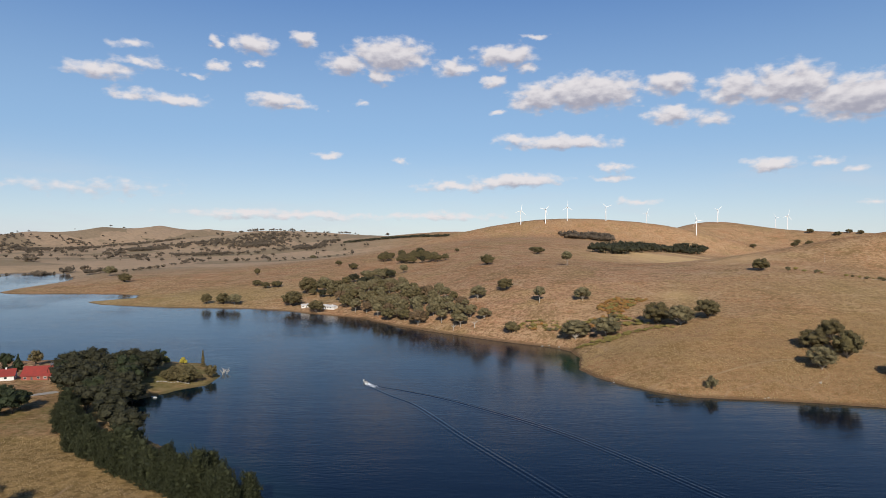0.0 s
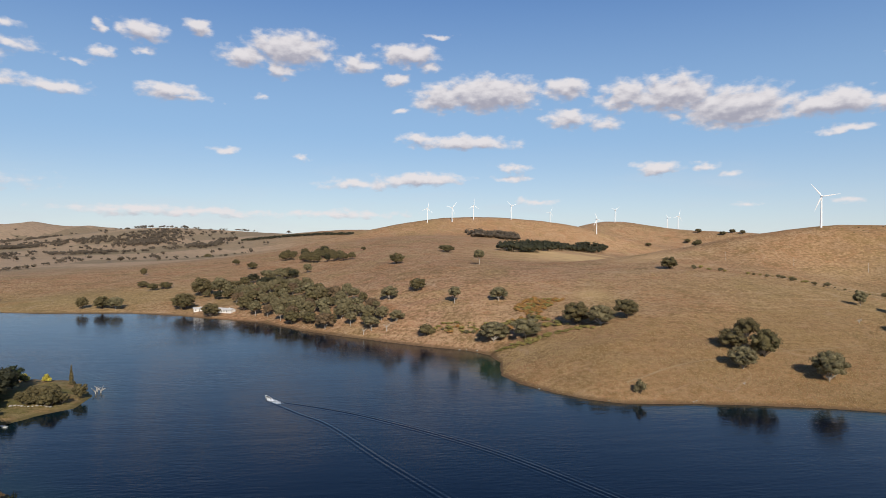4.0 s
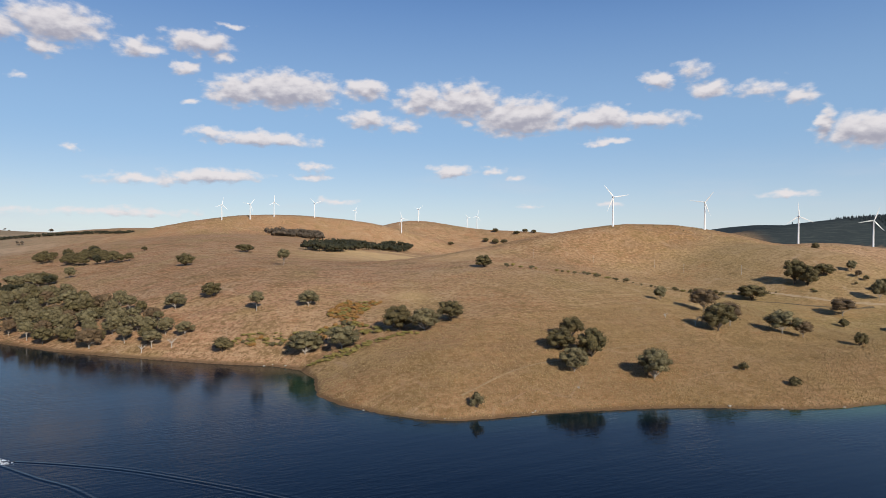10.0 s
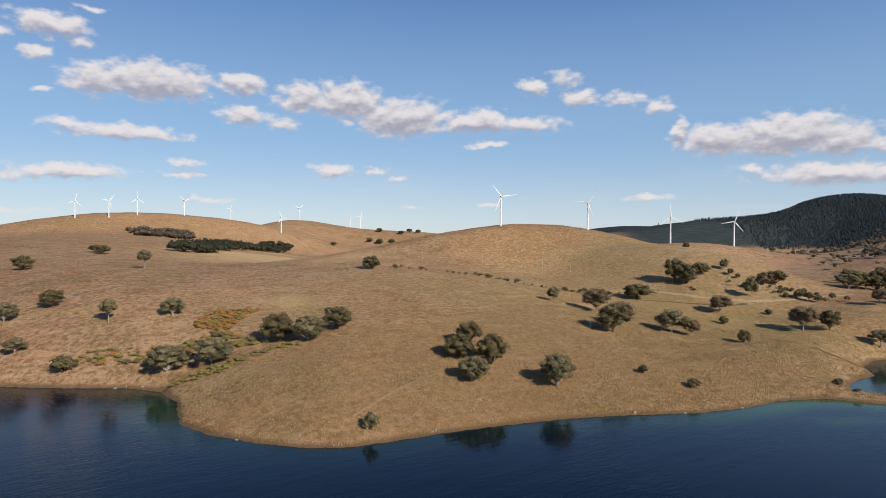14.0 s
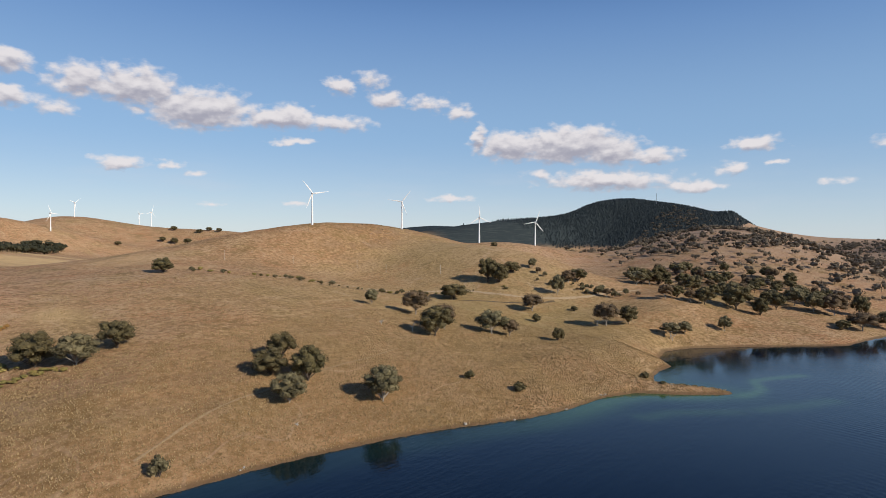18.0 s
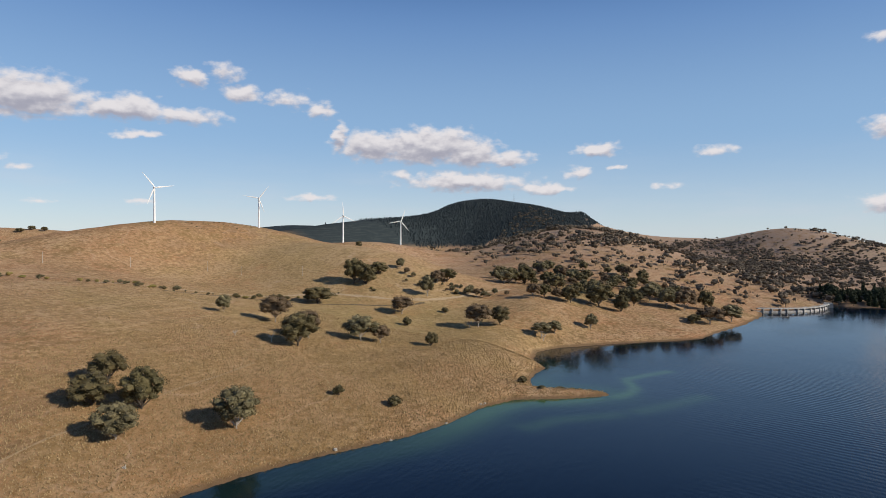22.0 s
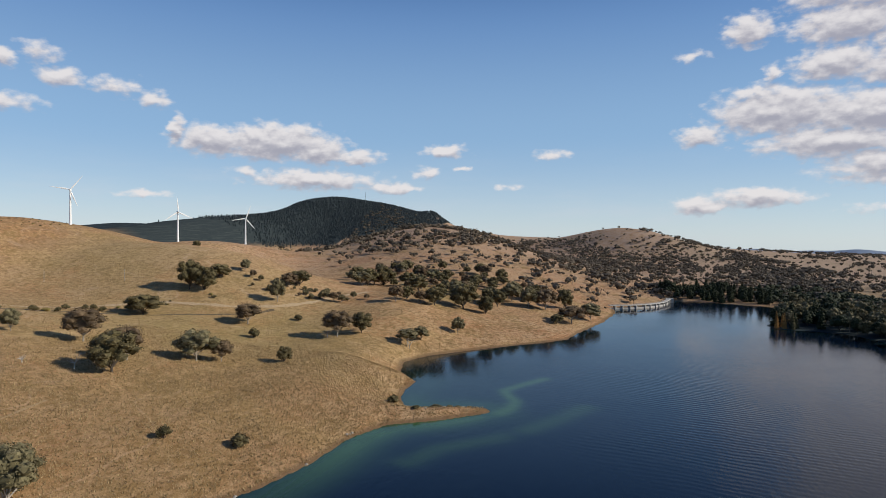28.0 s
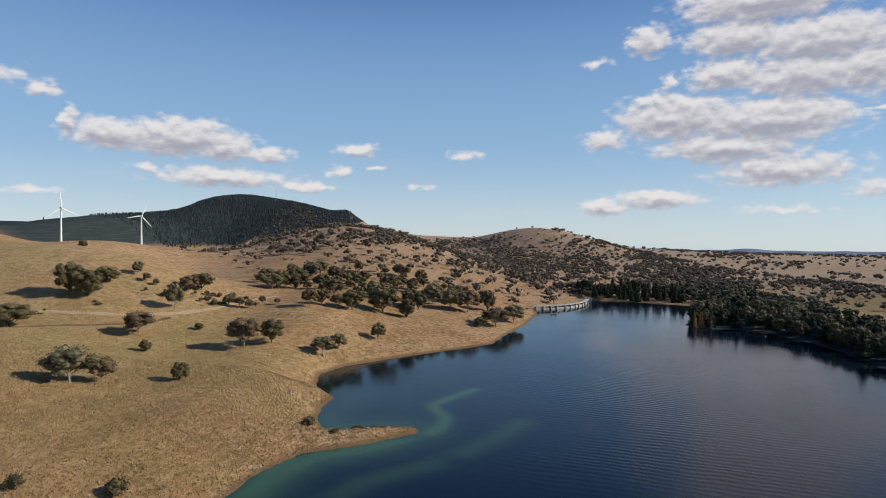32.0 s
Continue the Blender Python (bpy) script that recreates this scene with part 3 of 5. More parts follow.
paint(ground, "straw", np.clip(1.1 * spot(GX, GY, 150, 775, 110, 60) + spot(GX, GY, 120, 650, 130, 110) + 0.9 * spot(GX, GY, 270, 985, 130, 90) + 0.8 * spot(GX, GY, -55, 197, 14, 18) + 0.5 * spot(GX, GY, 80, 385, 50, 40) + 0.5 * spot(GX, GY, 95, 300, 20, 12) + 0.6 * spot(GX, GY, 150, 112, 30, 8), 0, 1))
paint(ground, "upland", np.clip(0.5 * spot(GX, GY, 400, 180, 150, 120) + 0.4 * spot(GX, GY, 300, 1250, 700, 420) + 0.35 * spot(GX, GY, 60, 250, 200, 160), 0, 1))
paint(ground, "russet", np.clip(0.8 * spot(GX, GY, 330, 318, 85, 34) + 0.7 * spot(GX, GY, 520, 330, 110, 60) + 0.6 * spot(GX, GY, 60, 1250, 200, 80) + 0.5 * spot(GX, GY, -60, 60, 60, 40), 0, 1))
paint(ground, "farm", np.clip((GY - 560 - (GX + 900) * 0.9) / 500, 0, 1) * np.clip((-250 - GX) / 350, 0, 1) + np.clip((GX - 700) / 300, 0, 1) * np.clip((-380 - GY) / 160, 0, 1))
paint(ground, "meadow", np.clip((-285 - GX) / 20, 0, 1) * np.clip((-72 - GY) / 8, 0, 1))
paint(ground, "rosy", np.clip(spot(GX, GY, -150, 300, 130, 170) + spot(GX, GY, 0, 900, 400, 380) + 0.6 * spot(GX, GY, 300, 20, 120, 60), 0, 1))
paint(ground, "olive", np.clip(0.12 * spot(GX, GY, -40, 40, 130, 75) + 0.25 * spot(GX, GY, 60, 180, 130, 60) + 1.1 * spot(GX, GY, 230, 70, 130, 120) + 0.7 * spot(GX, GY, 380, 250, 120, 90) + 0.9 * spot(GX, GY, -600, 470, 190, 90), 0, 1))
paint(ground, "sere", np.clip(spot(GX, GY, -50, 45, 120, 70) + 0.8 * spot(GX, GY, 30, -20, 130, 45) + 0.6 * spot(GX, GY, 330, 335, 170, 60) + 0.5 * spot(GX, GY, 60, 1290, 300, 60), 0, 1))
paint(ground, "scrub", np.clip((GX - 560) / 500, 0, 1) * np.clip((900 - GY) / 400, 0, 1))


def lie(x, y):
    z = ground_height(np.array([x]), np.array([y]))[0]
    sd = shore_distance(np.array([x]), np.array([y]))[0]
    return float(z + (rolls(x, y) * min(max(sd / 25, 0), 1) if sd > 0 else 0))


wxs = spaced([(-1800, 60), (-480, 8), (-170, 3), (60, 2), (250, 6), (560, 20), (800, 0)])
wys = spaced([(-460, 8), (-190, 2), (-80, 3), (140, 8), (500, 40), (1100, 0)])
WX, WY = np.meshgrid(wxs, wys)
water = tagged(sheet("water", wxs, wys, np.zeros(WX.shape), WATER), "calm dark blue lake water with faint wind ripples", "lake", kind="structure")
WSD = -shore_distance(WX, WY)
paint(water, "fan", np.clip(spot(WX, WY, 150, -225, 120, 70) + 0.5 * spot(WX, WY, -150, -60, 90, 60), 0, 1))
paint(water, "shore", np.clip(WSD, -5, 80))


def ribbon(points, wide):
    """How near the water lies to a drifting line of algae."""
    best = np.full(WX.shape, 1e9)
    for (ax, ay), (bx, by) in zip(points, points[1:]):
        k = np.clip(((WX - ax) * (bx - ax) + (WY - ay) * (by - ay)) / ((bx - ax) ** 2 + (by - ay) ** 2), 0, 1)
        best = np.minimum(best, np.hypot(WX - ax - k * (bx - ax), WY - ay - k * (by - ay)))
    return np.exp(-(best / wide) ** 2)


CURL = [(94, -69), (113, -80), (122, -98), (131, -113), (138, -120), (149, -125), (162, -126), (174, -121), (183, -119), (197, -127), (215, -139)]
BAND = [(70, -94), (86, -102), (101, -121), (112, -131), (131, -144), (157, -159)]
streak = np.maximum(ribbon(CURL, 3.4), 0.45 * ribbon(BAND, 6.0))
paint(water, "bloom", np.clip(0.95 * streak + 1.0 * np.exp(-((WSD - 4) / 7) ** 2) * spot(WX, WY, 95, -85, 60, 50) + 0.12 * spot(WX, WY, 195, -95, 60, 30) + 0.45 * spot(WX, WY, -165, 95, 13, 40)
      + 0.35 * np.exp(-((WSD - 12) / 9) ** 2) * spot(WX, WY, 60, -80, 120, 60), 0, 1))


def far_ridge():
    """Hills on the eastern horizon, pale blue from haze put into their colour."""
    heap = Heap()
    turn = np.radians(np.linspace(94, 150, 120))
    deg = np.degrees(turn)
    top = 16 + 4 * np.sin(deg / 3.1) + 16 * np.exp(-((deg - 113) / 2.6) ** 2) + 9 * np.exp(-((deg - 105) / 3) ** 2) + 3 * np.sin(deg * 1.9)
    x, y = -110 + 4600 * np.sin(turn), -135 + 4600 * np.cos(turn)
    front = np.stack([x * 0.97, y * 0.97, np.full(120, -80.0)], 1)
    crest = np.stack([x, y, top], 1)
    back = np.stack([x * 1.03, y * 1.03, np.full(120, -80.0)], 1)
    n = np.arange(119)
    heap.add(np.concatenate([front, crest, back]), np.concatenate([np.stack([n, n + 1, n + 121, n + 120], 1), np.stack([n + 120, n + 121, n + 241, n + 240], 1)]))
    return tagged(new("backdrop", heap.mesh("backdrop", plain("hazed_hills", (0.40, 0.45, 0.52), (0.34, 0.40, 0.48), 0.004, 1.0, 0.0))), "distant hills on the horizon, tinted pale blue for haze", "hills", kind="structure")
# ---- trees ----
def ball():
    bm = bmesh.new()
    bmesh.ops.create_icosphere(bm, subdivisions=2, radius=1.0)
    v = np.array([p.co[:] for p in bm.verts])
    f = np.array([[p.index for p in q.verts] for q in bm.faces])
    bm.free()
    bm = bmesh.new()
    bmesh.ops.create_icosphere(bm, subdivisions=1, radius=1.0)
    v1 = np.array([p.co[:] for p in bm.verts])
    f1 = np.array([[p.index for p in q.verts] for q in bm.faces])
    bm.free()
    return (v1, f1), (v, f)


SMALL_BALL, BALL = ball()


class Heap:
    """Gathers points and faces of one mesh."""

    def __init__(self):
        self.v, self.f, self.n = [], [], 0

    def add(self, v, f):
        self.v.append(np.asarray(v, float))
        self.f += (np.asarray(f) + self.n).tolist()
        self.n += len(v)

    def lump(self, rng, centre, radii, rough=0.25, shape=None):
        v, f = shape or SMALL_BALL
        k = 1 + rough * rng.uniform(-1, 1, (len(v), 1))
        self.add(v * k * np.asarray(radii) + np.asarray(centre), f)

    def leaves(self, rng, centre, radii, count, size, low=-0.7):
        d = rng.normal(size=(count * 2, 3))
        d /= np.linalg.norm(d, axis=1)[:, None]
        d = d[d[:, 2] > low][:count]
        n = len(d)
        p = np.asarray(centre) + d * np.asarray(radii) * rng.uniform(0.72, 1.12, (n, 1))
        a = rng.normal(size=(n, 3)) + d * 0.2
        a -= d * (a * d).sum(1)[:, None] * 0.55
        a /= np.linalg.norm(a, axis=1)[:, None]
        b = np.cross(a, d + rng.normal(size=(n, 3)) * 0.6)
        b /= np.linalg.norm(b, axis=1)[:, None] + 1e-9
        s = size * rng.uniform(0.6, 1.4, (n, 1))
        quad = np.stack([p - a * s, p - b * s * 0.7, p + a * s, p + b * s * 0.7], 1).reshape(-1, 3)
        self.add(quad, np.arange(n * 4).reshape(n, 4))

    def limb(self, a, b, ra, rb, sides=6):
        a, b = np.asarray(a, float), np.asarray(b, float)
        d = (b - a) / np.linalg.norm(b - a)
        u = np.cross(d, (0.3, 1, 0.2))
        u /= np.linalg.norm(u)
        w = np.cross(d, u)
        t = np.arange(sides) / sides * 2 * math.pi
        ring = np.cos(t)[:, None] * u + np.sin(t)[:, None] * w
        self.add(np.concatenate([a + ring * ra, b + ring * rb]), [[i, (i + 1) % sides, sides + (i + 1) % sides, sides + i] for i in range(sides)])

    def mesh(self, name, mat):
        m = bpy.data.meshes.new(name)
        m.from_pydata(np.concatenate(self.v).tolist(), [], self.f)
        m.materials.append(mat)
        return m


def child(name, mesh, parent, label=""):
    ob = new(name, mesh)
    ob.parent = parent
    return tagged(ob, label) if label else ob


def broadleaf(name, seed, leaf, wood, clumps, trunk, spread=0.44, bare=0.10, leaves=150, size=0.019, squash=0.85):
    """A tree 1 m high and about 1 m wide: trunk with limbs, and a crown of leaf clumps."""
    rng = np.random.default_rng(seed)
    root = new(name)
    stem, crown = Heap(), Heap()
    fork = np.array([rng.uniform(-0.03, 0.03), rng.uniform(-0.03, 0.03), bare])
    stem.limb((0, 0, -0.12), fork, trunk, trunk * 0.7, 7)
    middle = (1 + bare) / 2
    tall = (1 - bare) / 2
    crown.lump(rng, (0, 0, middle), (spread * 0.62, spread * 0.62, tall * 0.62), 0.2)
    for k in range(clumps):
        up = 1 - 1.75 * (k + 0.5) / clumps
        turn, flat = k * 2.4 + rng.uniform(-0.5, 0.5), math.sqrt(max(0.0, 1 - up * up))
        r = rng.uniform(0.13, 0.20) * (14 / clumps) ** 0.3
        away = rng.uniform(0.62, 0.92)
        c = np.array([math.cos(turn) * flat * spread * away, math.sin(turn) * flat * spread * away, middle + up * (tall - r * 0.6) * rng.uniform(0.8, 1.0)])
        if k % 2 == 0:
            mid = fork + (c - fork) * 0.5 + rng.uniform(-0.03, 0.03, 3)
            stem.limb(fork, mid, trunk * 0.55, trunk * 0.35, 5)
            stem.limb(mid, c, trunk * 0.35, trunk * 0.12, 5)
        crown.lump(rng, c, (r * 0.8, r * 0.8, r * squash * 0.8), 0.25)
        crown.leaves(rng, c, (r, r, r * squash), leaves, size)
    child("trunk", stem.mesh(name + "_trunk", wood), root)
    child("crown", crown.mesh(name + "_crown", leaf), root)
    return root


def shrub(name, seed, leaf, clumps=6, leaves=90, size=0.06):
    rng = np.random.default_rng(seed)
    root = new(name)
    stem, crown = Heap(), Heap()
    for k in range(clumps):
        turn, ring = k * 2.4, math.sqrt(k / clumps)
        r = rng.uniform(0.24, 0.34)
        c = np.array([math.cos(turn) * ring * 0.34, math.sin(turn) * ring * 0.34, 0.30 + rng.uniform(0.0, 0.38) * (1 - ring * 0.6)])
        stem.limb((c[0] * 0.2, c[1] * 0.2, -0.08), c, 0.03, 0.012, 5)
        crown.lump(rng, c, (r * 0.8, r * 0.8, r * 0.8), 0.2)
        crown.leaves(rng, c, (r, r, r), leaves, size)
    child("stem", stem.mesh(name + "_stem", DARK_BARK), root)
    child("crown", crown.mesh(name + "_crown", leaf), root)
    return root


def conifer(name, seed, leaf, tiers=11, girth=0.5, bare=0.06, ragged=0.25):
    rng = np.random.default_rng(seed)
    root = new(name)
    stem, crown = Heap(), Heap()
    stem.limb((0, 0, -0.1), (0, 0, 0.95), 0.035, 0.006, 7)
    for k in range(tiers):
        h = bare + (0.96 - bare) * k / (tiers - 1)
        reach = girth * (1 - h) ** 0.75 * rng.uniform(1 - ragged, 1)
        count = max(4, int(11 * (1 - h)))
        crown.lump(rng, (0, 0, h), (reach * 0.72 + 0.02, reach * 0.72 + 0.02, 0.07), 0.2)
        for j in range(count):
            a = j / count * 2 * math.pi + k * 0.9 + rng.uniform(-0.2, 0.2)
            out = reach * rng.uniform(0.6, 1.0)
            c = (math.cos(a) * out * 0.75, math.sin(a) * out * 0.75, h + rng.uniform(-0.03, 0.03))
            crown.leaves(rng, c, (out * 0.42 + 0.03, out * 0.42 + 0.03, 0.06), 22, 0.032, -1.0)
    child("trunk", stem.mesh(name + "_trunk", DARK_BARK), root)
    child("crown", crown.mesh(name + "_crown", leaf), root)
    return root


def bushy_pine(name, seed, leaf, tiers=9, girth=0.52):
    """A full-bodied pine that is clothed to the ground and bristles with upright shoots."""
    rng = np.random.default_rng(seed)
    root = new(name)
    stem, crown = Heap(), Heap()
    stem.limb((0, 0, -0.1), (0, 0, 0.9), 0.03, 0.008, 7)
    for k in range(tiers):
        h = 0.05 + 0.86 * k / (tiers - 1)
        reach = girth * (1 - h) ** 0.55 * (0.9 if k == 0 else 1.0)
        crown.lump(rng, (0, 0, h), (reach * 0.62 + 0.02, reach * 0.62 + 0.02, 0.09), 0.2)
        count = max(4, int(13 * reach / girth))
        for j in range(count):
            a = j / count * 2 * math.pi + k * 0.7 + rng.uniform(-0.25, 0.25)
            out = reach * rng.uniform(0.6, 1.05)
            c = np.array([math.cos(a) * out * 0.86, math.sin(a) * out * 0.86, h + rng.uniform(-0.06, 0.06)])
            crown.lump(rng, c, (0.05, 0.05, 0.04), 0.3)
            crown.leaves(rng, c, (0.10, 0.10, 0.08), 90, 0.013, -0.8)
            for _ in range(5):
                foot = c + rng.uniform(-0.06, 0.06, 3)
                lean = np.array([math.cos(a) * 0.05, math.sin(a) * 0.05, rng.uniform(0.06, 0.12)])
                crown.limb(foot, foot + lean, 0.011, 0.002, 3)
    child("trunk", stem.mesh(name + "_trunk", DARK_BARK), root)
    child("crown", crown.mesh(name + "_crown", leaf), root)
    return root


TEMPLATES, USED = {}, set()


def kind_of(key, root, label, category="tree", group=""):
    TEMPLATES[key] = tagged(root, label, category, group)


def plant(key, x, y, h, w, seed=0, sink=0.0):
    """Stands a tree of that kind on the ground, h metres high and w wide."""
    root = TEMPLATES[key]
    rng = np.random.default_rng(int(abs(x * 13 + y * 7 + seed)))
    m = pose(x, y, lie(x, y) - sink, 0, 0, rng.uniform(0, 360)) @ Matrix.Diagonal((w, w, h, 1))
    if key in USED:
        s = root.scale
        return copy_thing(root, m @ Matrix.Diagonal((1 / s[0], 1 / s[1], 1 / s[2], 1)))
    USED.add(key)
    root.matrix_basis = m
    return root


kind_of("gum_a", broadleaf("gum_tree", 1, GUM_LEAF, PALE_BARK, 22, 0.022, 0.46, 0.06), "grey-green gum tree with a broad clumped crown on dry grass", "tree", "paddock trees")
kind_of("gum_b", broadleaf("gum_tree", 2, GUM_LEAF, PALE_BARK, 17, 0.020, 0.44, 0.14), "grey-green gum tree with an uneven crown and pale trunk", "tree", "paddock trees")
kind_of("gum_c", broadleaf("gum_tree", 3, GUM_LEAF, PALE_BARK, 12, 0.024, 0.42, 0.30, 120, 0.021, 0.7), "open gum tree with pale limbs showing below its crown", "tree", "paddock trees")
kind_of("dark_a", broadleaf("round_tree", 4, DARK_LEAF, DARK_BARK, 24, 0.03, 0.47, 0.03, 150), "dark green round-headed tree casting a long shadow", "tree", "paddock trees")
kind_of("dark_b", broadleaf("round_tree", 5, DARK_LEAF, DARK_BARK, 18, 0.03, 0.47, 0.09, 150), "dark olive broad-crowned tree on the grass slope", "tree", "paddock trees")
kind_of("russet", broadleaf("gum_tree", 6, RUSSET_LEAF, PALE_BARK, 15, 0.024, 0.44, 0.17, 130), "brownish gum tree with a rounded russet crown", "tree", "spur trees")
for far, key, leaf, wood, label in (("gum_far", "gum_tree", GUM_LEAF, PALE_BARK, "grey-green gum tree in the wood by the far shore"), ("dark_far", "shore_tree", DARK_LEAF, DARK_BARK, "dark olive tree crowding the wooded bank"),
                                    ("dark_far_b", "bank_tree", PINE_LEAF, DARK_BARK, "very dark green tree crowding the wooded bank"),
                                    ("evergreen", "evergreen_tree", EVERGREEN_LEAF, DARK_BARK, "dense dark olive evergreen tree on the lakeside headland")):
    kind_of(far, broadleaf(key, len(far) + 90, leaf, wood, 13, 0.024, 0.45, 0.12, 60, 0.03), label, "tree", "shore wood")
kind_of("bush", shrub("bush", 7, DARK_LEAF), "low dark bush on the dry grass", "bush", "bushes")
kind_of("bush_b", shrub("bush", 8, GUM_LEAF, 5), "small grey-green bush on the dry grass", "bush", "bushes")
kind_of("scrub", shrub("shrub", 9, SCRUB_LEAF, 5, 60, 0.08), "low ochre shrub turning autumn brown", "shrub", "autumn shrubs")
kind_of("orange", shrub("shrub", 10, ORANGE_LEAF, 5, 60, 0.08), "low orange shrub in autumn colour", "shrub", "autumn shrubs")
kind_of("pine_a", conifer("pine_tree", 11, PINE_LEAF), "dense dark green pine tree reaching to the ground", "pine tree", "pine windbreak")
kind_of("pine_b", conifer("pine_tree", 12, PINE_LEAF, 12, 0.44, 0.04, 0.35), "dense dark pine tree with ragged branches", "pine tree", "pine windbreak")
kind_of("hedge_a", bushy_pine("pine_tree", 16, HEDGE_LEAF), "full olive-green pine clothed to the ground in a windbreak", "pine tree", "pine windbreak")
kind_of("hedge_b", bushy_pine("pine_tree", 17, HEDGE_LEAF, 10, 0.47), "broad dark green pine with bristling shoots in a windbreak", "pine tree", "pine windbreak")
kind_of("poplar", conifer("poplar", 13, ORANGE_LEAF, 12, 0.5, 0.03, 0.2), "slim poplar in orange autumn leaf at the water's edge", "poplar", "autumn poplars")
kind_of("poplar_green", conifer("poplar", 14, DARK_LEAF, 12, 0.5, 0.03, 0.2), "slim dark green poplar near the water", "poplar")
kind_of("yellow", shrub("yellow_tree", 15, YELLOW_LEAF, 7, 90, 0.06), "small bright yellow autumn tree on the lawn", "tree", "autumn trees")
far_ridge()


# ---- things made by people ----
def part(name, bm, mat, parent, label=""):
    mesh = bpy.data.meshes.new(name)
    bm.to_mesh(mesh)
    bm.free()
    mesh.materials.append(mat)
    return child(name, mesh, parent, label)


def box(bm, x0, x1, y0, y1, z0, z1):
    m = Matrix.Translation(((x0 + x1) / 2, (y0 + y1) / 2, (z0 + z1) / 2)) @ Matrix.Diagonal((x1 - x0, y1 - y0, z1 - z0, 1))
    bmesh.ops.create_cube(bm, size=1.0, matrix=m)
    return bm


def cone(bm, z0, z1, r0, r1, sides=20, m=Matrix.Identity(4)):
    bmesh.ops.create_cone(bm, cap_ends=True, segments=sides, radius1=r0, radius2=r1, depth=z1 - z0, matrix=m @ Matrix.Translation((0, 0, (z0 + z1) / 2)))
    return bm


def turbine(spin):
    """A wind turbine with a 45 m tower and a 47 m rotor that faces -y."""
    root = new("wind_turbine")
    part("tower", cone(bmesh.new(), -3, 44, 1.6, 0.95, 24), TURBINE_WHITE, root)
    bm = box(bmesh.new(), -1.2, 1.2, -2.2, 4.6, 43.6, 46.2)
    bmesh.ops.bevel(bm, geom=bm.edges[:], offset=0.35, segments=2, affect="EDGES")
    part("nacelle", bm, TURBINE_WHITE, root)
    hub = part("hub", cone(bmesh.new(), 0, 2.2, 1.25, 0.5, 16, Matrix.Translation((0, -2.2, 45)) @ Matrix.Rotation(radians(90), 4, "X")), TURBINE_WHITE, root)
    for k in range(3):
        bm = bmesh.new()
        rings = []
        for q, chord, thick in ((0.0, 1.1, 0.9), (0.08, 1.2, 0.8), (0.2, 2.0, 0.5), (0.5, 1.35, 0.3), (0.8, 0.8, 0.18), (1.0, 0.3, 0.08)):
            z = 0.6 + q * 22.9
            rings.append([bm.verts.new((math.cos(a) * chord / 2 + chord * 0.15, math.sin(a) * thick / 2, z)) for a in [j * math.pi / 4 for j in range(8)]])
        for a, b in zip(rings, rings[1:]):
            for j in range(8):
                bm.faces.new((a[j], a[(j + 1) % 8], b[(j + 1) % 8], b[j]))
        bm.faces.new(rings[-1])
        bm.transform(Matrix.Translation((0, -3.1, 45)) @ Matrix.Rotation(radians(spin + 120 * k), 4, "Y"))
        part("blade", bm, TURBINE_WHITE, root)
    return tagged(root, "tall white three-bladed wind turbine standing on the grassy ridge", "wind turbine", "wind farm")


TURBINES = [(291, 368, -35, 82, 0.80), (403, 327, -55, 38, 0.765), (601, 339, -45, -5, 0.86), (730, 312, -50, 20, 0.86), (-54, 1318, 15, 10, 0.78), (9, 1312, 15, 40, 0.78), (67, 1322, 15, 0, 0.78), (168, 1326, 15, 70, 0.78),
            (275, 1330, 15, 25, 0.6), (579, 1614, 15, 50, 0.85), (395, 1306, 15, 95, 0.85), (760, 1555, 15, 15, 0.9), (733, 1570, 15, 80, 0.7)]
for x, y, face, spin, size in TURBINES:
    thing = turbine(spin)
    thing.matrix_basis = pose(x, y, lie(x, y), 0, 0, face) @ Matrix.Diagonal((size, size, size, 1))
# x, y, height, width
SLOPE = [(-128, 210, 11.7, 15.3), (-163, 221, 14.9, 11.8), (-188, 276, 11.9, 15.9), (-193, 471, 13.2, 17.2), (-211, 215, 9.6, 12.3), (-214, 269, 12.6, 16.4), (58, 280, 12.0, 16.4), (-106, 399, 17.3, 13.6),
         (-107, 620, 11.3, 17.8), (-92, 126, 16.1, 19.2), (-81, 111, 14.9, 17.9), (-59, 118, 13.8, 17.7), (-147, 142, 14.7, 21.3), (-128, 129, 14.4, 21.3)]
KNOLL = [(-7, 61, 13.6, 14.5), (-25, 47, 12.2, 16.7), (-14, 34, 16.2, 15.6), (-36, 21, 13.4, 15.1), (-1, -1, 16.8, 16.2), (138, 92, 17.5, 20.9), (100, 46, 19.0, 21.9), (119, 53, 17.1, 15.2),
         (242, 133, 14.0, 24.9), (145, 33, 15.8, 21.1), (153, 24, 11.2, 13.1), (126, 123, 11.3, 9.5), (262, 66, 14.7, 20.2), (171, -2, 8.7, 8.7)]
CREST = [(786, 1482, 13.0, 20.0), (885, 1414, 12.0, 17.0), (715, 1418, 14.0, 18.0), (732, 1390, 18.0, 20.0), (157, 406, 5.9, 7.9), (830, 1427, 12.0, 19.0), (866, 1434, 12.0, 18.0), (542, 1309, 10.6, 15.2), (575, 297, 11.8, 9.4), (-107, 648, 9.2, 19.8), (-227, 756, 6.5, 8.7)]
